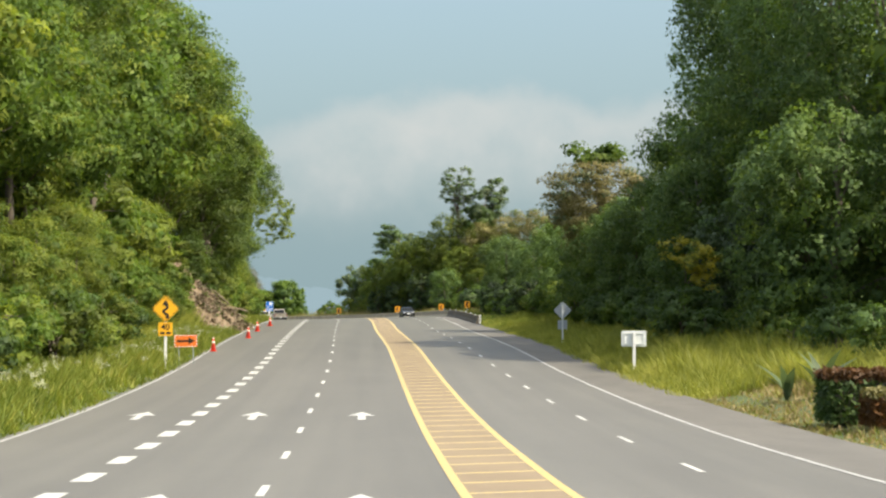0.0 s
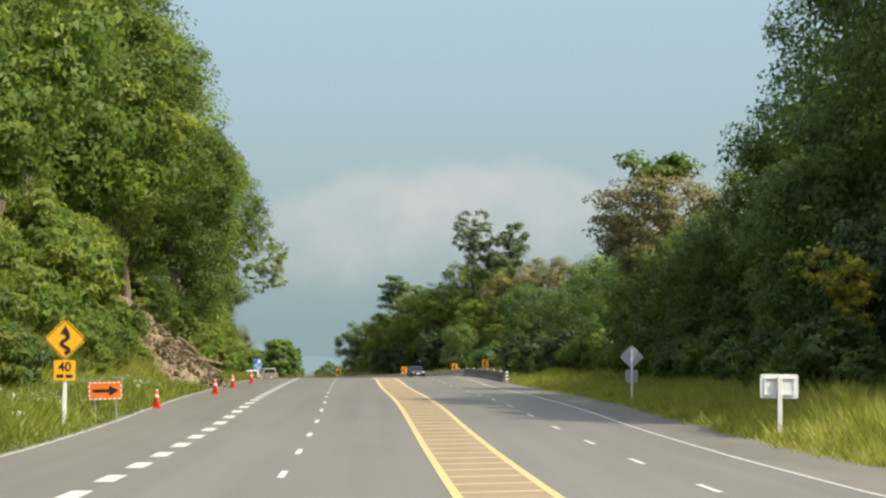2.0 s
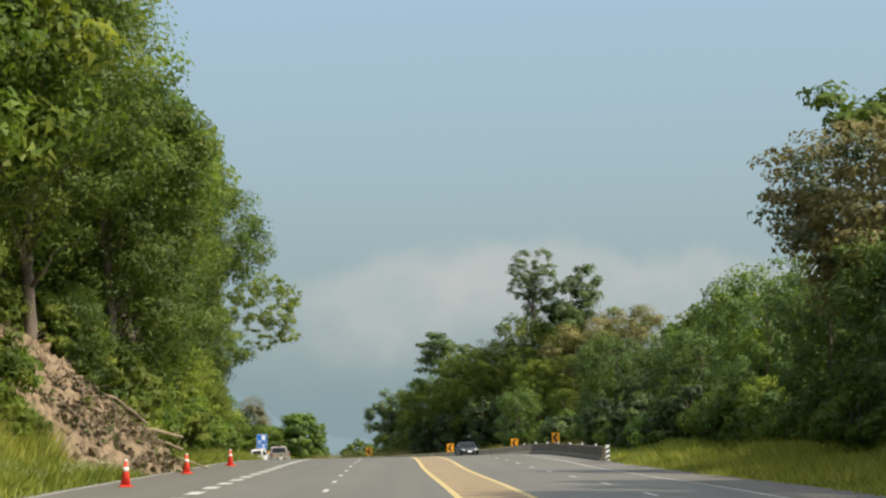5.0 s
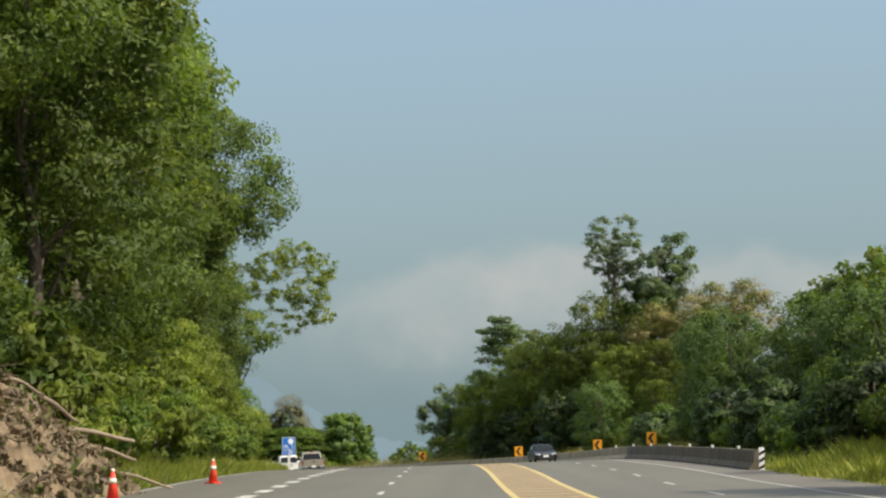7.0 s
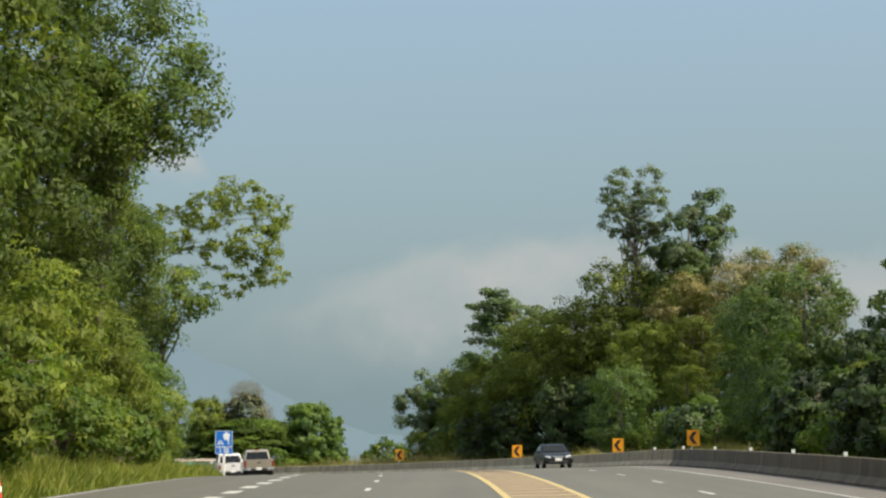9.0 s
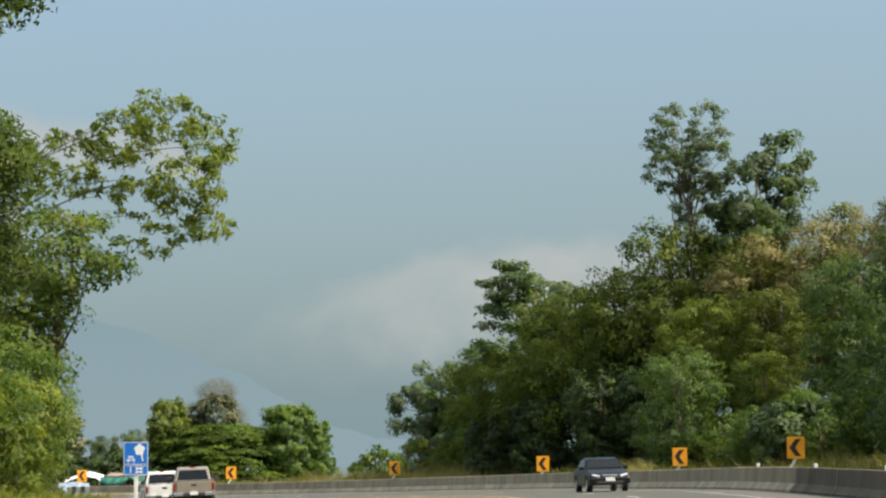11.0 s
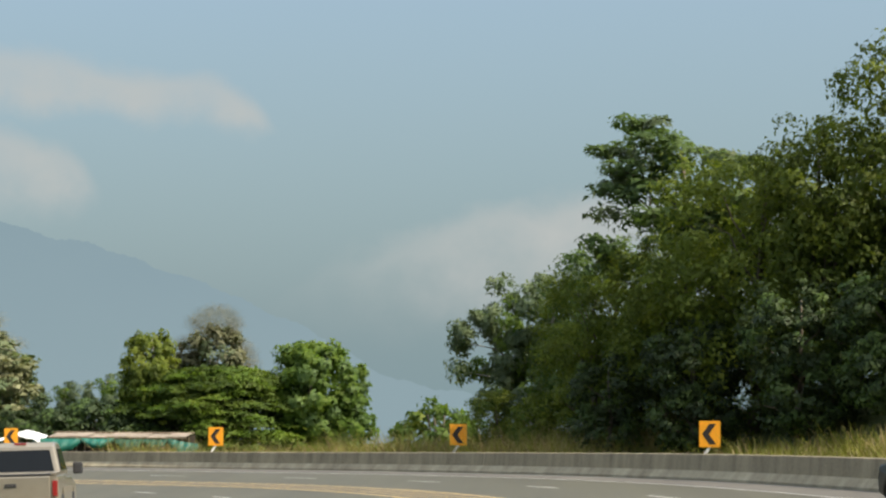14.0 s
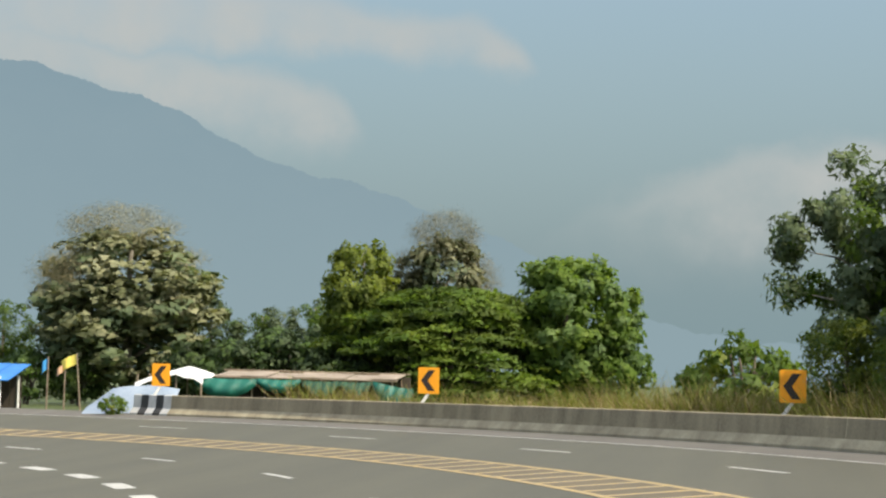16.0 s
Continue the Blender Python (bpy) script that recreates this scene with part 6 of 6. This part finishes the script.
def stall():
    x, y = -29.2, 382.8
    gz = ground_at(-25, 384)
    ob = thing("market_stall", "low roadside stall with green tarpaulin and brown roof", "stall", pose(x, y, gz))
    top = -3.12 - gz
    roof_sheets(ob, 0.9, 8.8, 0.0, 2.6, top, top + 0.17, 7, THATCH, "brown patched roof sheet")
    part("roof_edge", box_bm(8.0, 0.08, 0.05, (4.85, -0.05, top - 0.02), 0.01), WOOD_OLD, ob, "pale wooden eave")
    part("ridge_pole", box_bm(8.3, 0.09, 0.08, (4.8, 2.6, top + 0.24), 0.02), WOOD_OLD, ob, "pale ridge pole")
    for a, wide_, fall, belly, rise, ragged in ((0.0, 2.8, 0.85, 0.45, -0.03, 0.02), (2.75, 1.95, 0.55, 0.35, 0.0, 0.02)):
        v, f = drape(wide_, fall, belly, rise=rise, ragged=ragged)
        p = part("tarpaulin", mesh_from("tarpaulin", v, f, TARP_GREEN, smooth_faces=True), None, ob, "sagging green tarpaulin")
        p.location = (a, -0.12, top - 0.03)
    for a, wide_, fall in ((4.75, 1.6, 0.62), (6.3, 1.5, 0.5)):
        v, f = drape(wide_, fall, 0.05, ragged=0.07)
        p = part("netting", mesh_from("netting", v, f, NET_GREEN, smooth_faces=True), None, ob, "dusty green netting")
        p.location = (a, -0.08, top - 0.06)
    v, f = drape(1.75, 0.95, 0.25, rise=-0.30, ragged=0.04)
    p = part("tarpaulin", mesh_from("tarpaulin", v, f, TARP_GREEN, smooth_faces=True), None, ob, "green end tarpaulin")
    p.location = (7.8, -0.15, top - 0.02)
    for k in range(6):
        part("pole", cyl_bm(0.045, 0.035, top + 0.25, (1.0 + 1.52 * k, 0.05, top / 2 - 0.12), 8), WOOD_OLD, ob)
        part("pole", cyl_bm(0.045, 0.035, top + 0.45, (1.0 + 1.52 * k, 2.5, top / 2), 8), WOOD_OLD, ob)
    # added back wall, its dark colour standing for shade inside the stall
    for k in range(14):
        part("back_board", box_bm(0.58, 0.03, top + 0.2, (0.9 + 0.6 * k, 2.55 + 0.02 * (k % 2), top / 2 + 0.02), 0.004), WOOD_DARK, ob, "back board in a shade-dark colour")
    part("counter", box_bm(6.0, 0.6, 0.55, (4.6, 1.4, 0.27), 0.03), WOOD_OLD, ob, "plank counter")


def tarp_tent():
    x, y = -31.6, 380.0
    gz = ground_at(-31, 380.5)
    ob = thing("tarp_tent", "low tent of white and faded blue tarpaulin", "tent", pose(x, y, gz))

    def sheet(name, grid, mat, label):
        """A slack sheet over a grid of rows of points."""
        n, w = len(grid), len(grid[0])
        verts = [p for line in grid for p in line]
        faces = [(r * w + i, r * w + i + 1, (r + 1) * w + i + 1, (r + 1) * w + i) for r in range(n - 1) for i in range(w - 1)]
        part(name, mesh_from(name, verts, faces, mat, smooth_faces=True), None, ob, label)

    peak = -2.86 - gz
    roof = []
    for j in (-1, 0, 1, 2, 3, 4, 5, 6):
        g = max(j, 0) / 6
        hem = 0.24 if j < 0 else 0.0
        roof.append([(px, 2.0 - 0.1 * (j < 0) + 2.0 * g, peak - drop - hem * (1 + 0.2 * math.sin(px * 9)) + 0.12 * g - 0.07 * math.sin(math.pi * g) * (1 + math.sin(px * 5))) for px, drop in ((0.0, 0.60), (0.6, 0.36), (1.2, 0.17), (1.8, 0.0), (2.2, 0.07), (2.6, 0.19), (3.0, 0.32))])
    sheet("white_roof", roof, TARP_WHITE, "white tarpaulin roof")
    fly = []
    for j in range(6):
        g = j / 5
        fly.append([(px, 0.9 - 1.3 * g + 0.06 * math.sin(px * 4), max(0.03, (-3.5 - drop - gz) * (1 - g ** 1.3) + 0.04 * math.sin(px * 7 + g * 5))) for px, drop in ((-1.65, 1.0), (-1.2, 0.60), (-0.6, 0.24), (0.0, 0.10), (0.6, 0.03), (1.2, 0.05), (1.8, 0.10), (2.3, 0.14))])
    sheet("blue_sheet", fly, TARP_BLUE, "faded pale blue sheet")
    for px in (0.1, 1.8, 2.9):
        for py in (2.05, 3.9):
            part("pole", cyl_bm(0.04, 0.04, peak - 0.1, (px, py, peak / 2 - 0.2), 8), WOOD_OLD, ob)


def blue_hut():
    x, y = -41.1, 388.0
    gz = ground_at(x, y)
    ob = thing("hut", "small hut with a blue sheet roof", "hut", pose(x, y, gz))
    top = -3.22 - gz
    roof_sheets(ob, -2.4, 2.25, -1.4, 1.6, top - 0.45, top + 0.25, 5, SHEET_BLUE, "blue roof sheet")
    for px in (-2.1, 1.75):
        for py in (-1.2, 1.3):
            part("post", cyl_bm(0.07, 0.06, top, (px, py, top / 2 - 0.25), 8), STEEL_WHITE, ob)
    # added boards, dark like the shaded inside of the hut
    for k in range(7):
        part("back_board", box_bm(0.55, 0.05, top * 0.85, (-1.8 + 0.57 * k, 1.35, top * 0.42), 0.004), WOOD_DARK, ob, "back board in a shade-dark colour")


def flag(x, y, tall, mat, label, tilt, w=0.75, h=0.46):
    gz = ground_at(x, y)
    ob = thing("flag", label, "flag", pose(x, y, gz, 0, tilt, 0), group="flags by the stalls")
    part("pole", cyl_bm(0.045, 0.03, tall + 0.3, (0, 0, tall / 2 - 0.15), 8), WOOD_OLD, ob, "bamboo pole")
    verts, faces = [], []
    for i in range(9):
        for j in range(5):
            verts.append((-w * i / 8, 0.10 * math.sin(i * 0.9) * i / 8, tall - 0.03 - h * j / 4 - 0.28 * (i / 8) ** 1.3))
    for i in range(8):
        for j in range(4):
            a = i * 5 + j
            faces.append((a, a + 1, a + 6, a + 5))
    part("cloth", mesh_from("cloth", verts, faces, mat, smooth_faces=True), None, ob)


stall()
tarp_tent()
blue_hut()
for fx, top_z, cloth, words, tilt, fw, fh in ((-34.95, -2.30, FLAG_YELLOW, "yellow cloth flag on a bamboo pole", -5, 0.75, 0.46), (-35.72, -2.75, FLAG_ORANGE, "faded orange cloth flag on a bamboo pole", 1, 0.40, 0.34), (-36.52, -2.50, FLAG_BLUE, "small blue cloth flag on a bamboo pole", 1, 0.30, 0.50)):
    flag(fx, 385.0, top_z - ground_at(fx, 385.0), cloth, words, tilt, fw, fh)


# ---- grass ----
def grass(name, label, s0, s1, o0, o1, count, low, high, mats, share, seed, wide=0.05, keep=None, ease=1.8):
    """Standing grass in tufts over a strip beside the road."""
    rg = np.random.default_rng(seed)
    tufts = count // 9
    s = s0 + (s1 - s0) * rg.random(tufts)
    o = o0 + (o1 - o0) * rg.random(tufts)
    h = np.interp(s, S, HEAD)
    x, y = np.interp(s, S, RX) + o * np.cos(h), np.interp(s, S, RY) + o * np.sin(h)
    if keep is not None:
        k = keep(s, o)
        x, y, s, o = x[k], y[k], s[k], o[k]
    z = height(x, y)
    n = 9
    X, Y, Z = (np.repeat(v, n) for v in (x, y, z))
    edge = np.clip((np.abs(o) - min(abs(o0), abs(o1))) / ease, 0, 1)
    patch = 0.5 + 0.5 * np.sin(s * 0.31 + 1.7 * np.sin(o * 0.9)) * np.cos(o * 0.8 + s * 0.13)
    tall = np.repeat((0.55 + 0.7 * rg.random(len(x))) * (0.35 + 0.65 * edge) * (0.6 + 0.6 * patch), n) * (low + (high - low) * rg.random(len(X)))
    X, Y = X + rg.normal(size=len(X)) * 0.16, Y + rg.normal(size=len(X)) * 0.16
    a = rg.random(len(X)) * 2 * np.pi
    lean = tall * (0.25 + 0.95 * rg.random(len(X)))
    b = rg.random(len(X)) * 2 * np.pi
    w = wide * (0.6 + 0.8 * rg.random(len(X)))
    foot = np.stack([X, Y, Z - 0.05], 1)
    side_ = np.stack([np.cos(a) * w, np.sin(a) * w, np.zeros(len(X))], 1)
    tip = foot + np.stack([np.cos(b) * lean, np.sin(b) * lean, tall], 1)
    verts = np.stack([foot - side_, foot + side_, tip], 1).reshape(-1, 3)
    index = (rg.random(len(X)) < share).astype(np.int32)
    ob = new(name, leaf_mesh(name, verts, mats, index))
    tagged(ob, label, "grass", kind="stuff")


clear = lambda s, o: ~((s > 186) & (s < 206) & (o < -9.6))
grass("grass", "green verge grass at the foot of the hill", 45, 292, -13.6, -9.88, 84000, 0.32, 0.85, [GRASS, LEAF_LIME], 0.6, 41, 0.036, clear, 0.5)
grass("bank_grass", "tall soft green grass on the steep bank", 100, 186, -16.4, -12.2, 46000, 0.5, 1.4, [GRASS, GRASS_SUN], 0.5, 42, 0.028)
grass("meadow_grass", "tall yellow-green roadside grass before the wood", 58, 137, 12.7, 21.5, 66000, 0.55, 1.5, [GRASS_SUN, GRASS], 0.3, 43, 0.032, lambda s, o: ~((s < 87) & (o < 17.5) & (s > 70)) & ~((s < 70) & (o < 18)), 2.6)
grass("shaded_grass", "low green verge grass in front of the dark wood", 136, 206, 12.75, 20.5, 40000, 0.25, 0.85, [GRASS, GRASS_SUN], 0.5, 51, 0.032)
grass("tall_verge_grass", "tall yellow-green grass at the roadside", 207, 291, -13.4, -10.5, 16000, 0.45, 1.0, [LEAF_LIME, GRASS], 0.5, 48, 0.04)
grass("verge_grass", "low green verge grass before the barrier", 206, 225, 12.7, 19.0, 12000, 0.3, 1.0, [GRASS, LEAF_LIME], 0.4, 47, 0.045)
grass("short_grass", "short dry straw-coloured grass by the hedge", 52, 88, 12.7, 17.6, 13000, 0.12, 0.34, [GRASS_DRY, GRASS], 0.3, 44, 0.045)
grass("low_grass", "low green grass on the rise behind the barrier", 225, 284, 13.2, 20.5, 20000, 0.3, 0.8, [LEAF_GREEN, GRASS], 0.4, 49, 0.045)
grass("rough_grass", "rough grass on the rise behind the barrier", 284, 350, 13.6, 20.5, 36000, 0.55, 1.25, [GRASS, GRASS_DRY], 0.35, 45, 0.03)
grass("dry_grass", "dry yellowish grass behind the barrier", 340, 374, 13.5, 24.0, 46000, 0.95, 1.75, [GRASS, GRASS_DRY], 0.5, 46, 0.026, lambda s, o: ((s < 369) | (o < 16.6)) & (o > 15.0), 0.5)


def flowers():
    rg = np.random.default_rng(50)
    n = 420
    s, o = 48 + 140 * rg.random(n) ** 1.2, -10.5 - 2.6 * rg.random(n)
    k = rg.random(n) < (0.35 + 0.65 * (np.sin(s * 0.35) > 0.1))
    s, o = s[k], o[k]
    h = np.interp(s, S, HEAD)
    x, y = np.interp(s, S, RX) + o * np.cos(h), np.interp(s, S, RY) + o * np.sin(h)
    c = np.stack([x, y, height(x, y) + 0.35 + 0.25 * rg.random(len(x))], 1)
    ob = new("wild_flowers", leaf_mesh("wild_flowers", leaf_cloud(rg, c, np.full(len(c), 0.22), 14, 0.07)[0], FLOWER))
    tagged(ob, "small white wild flowers in the verge grass", "flowers", kind="stuff")


flowers()
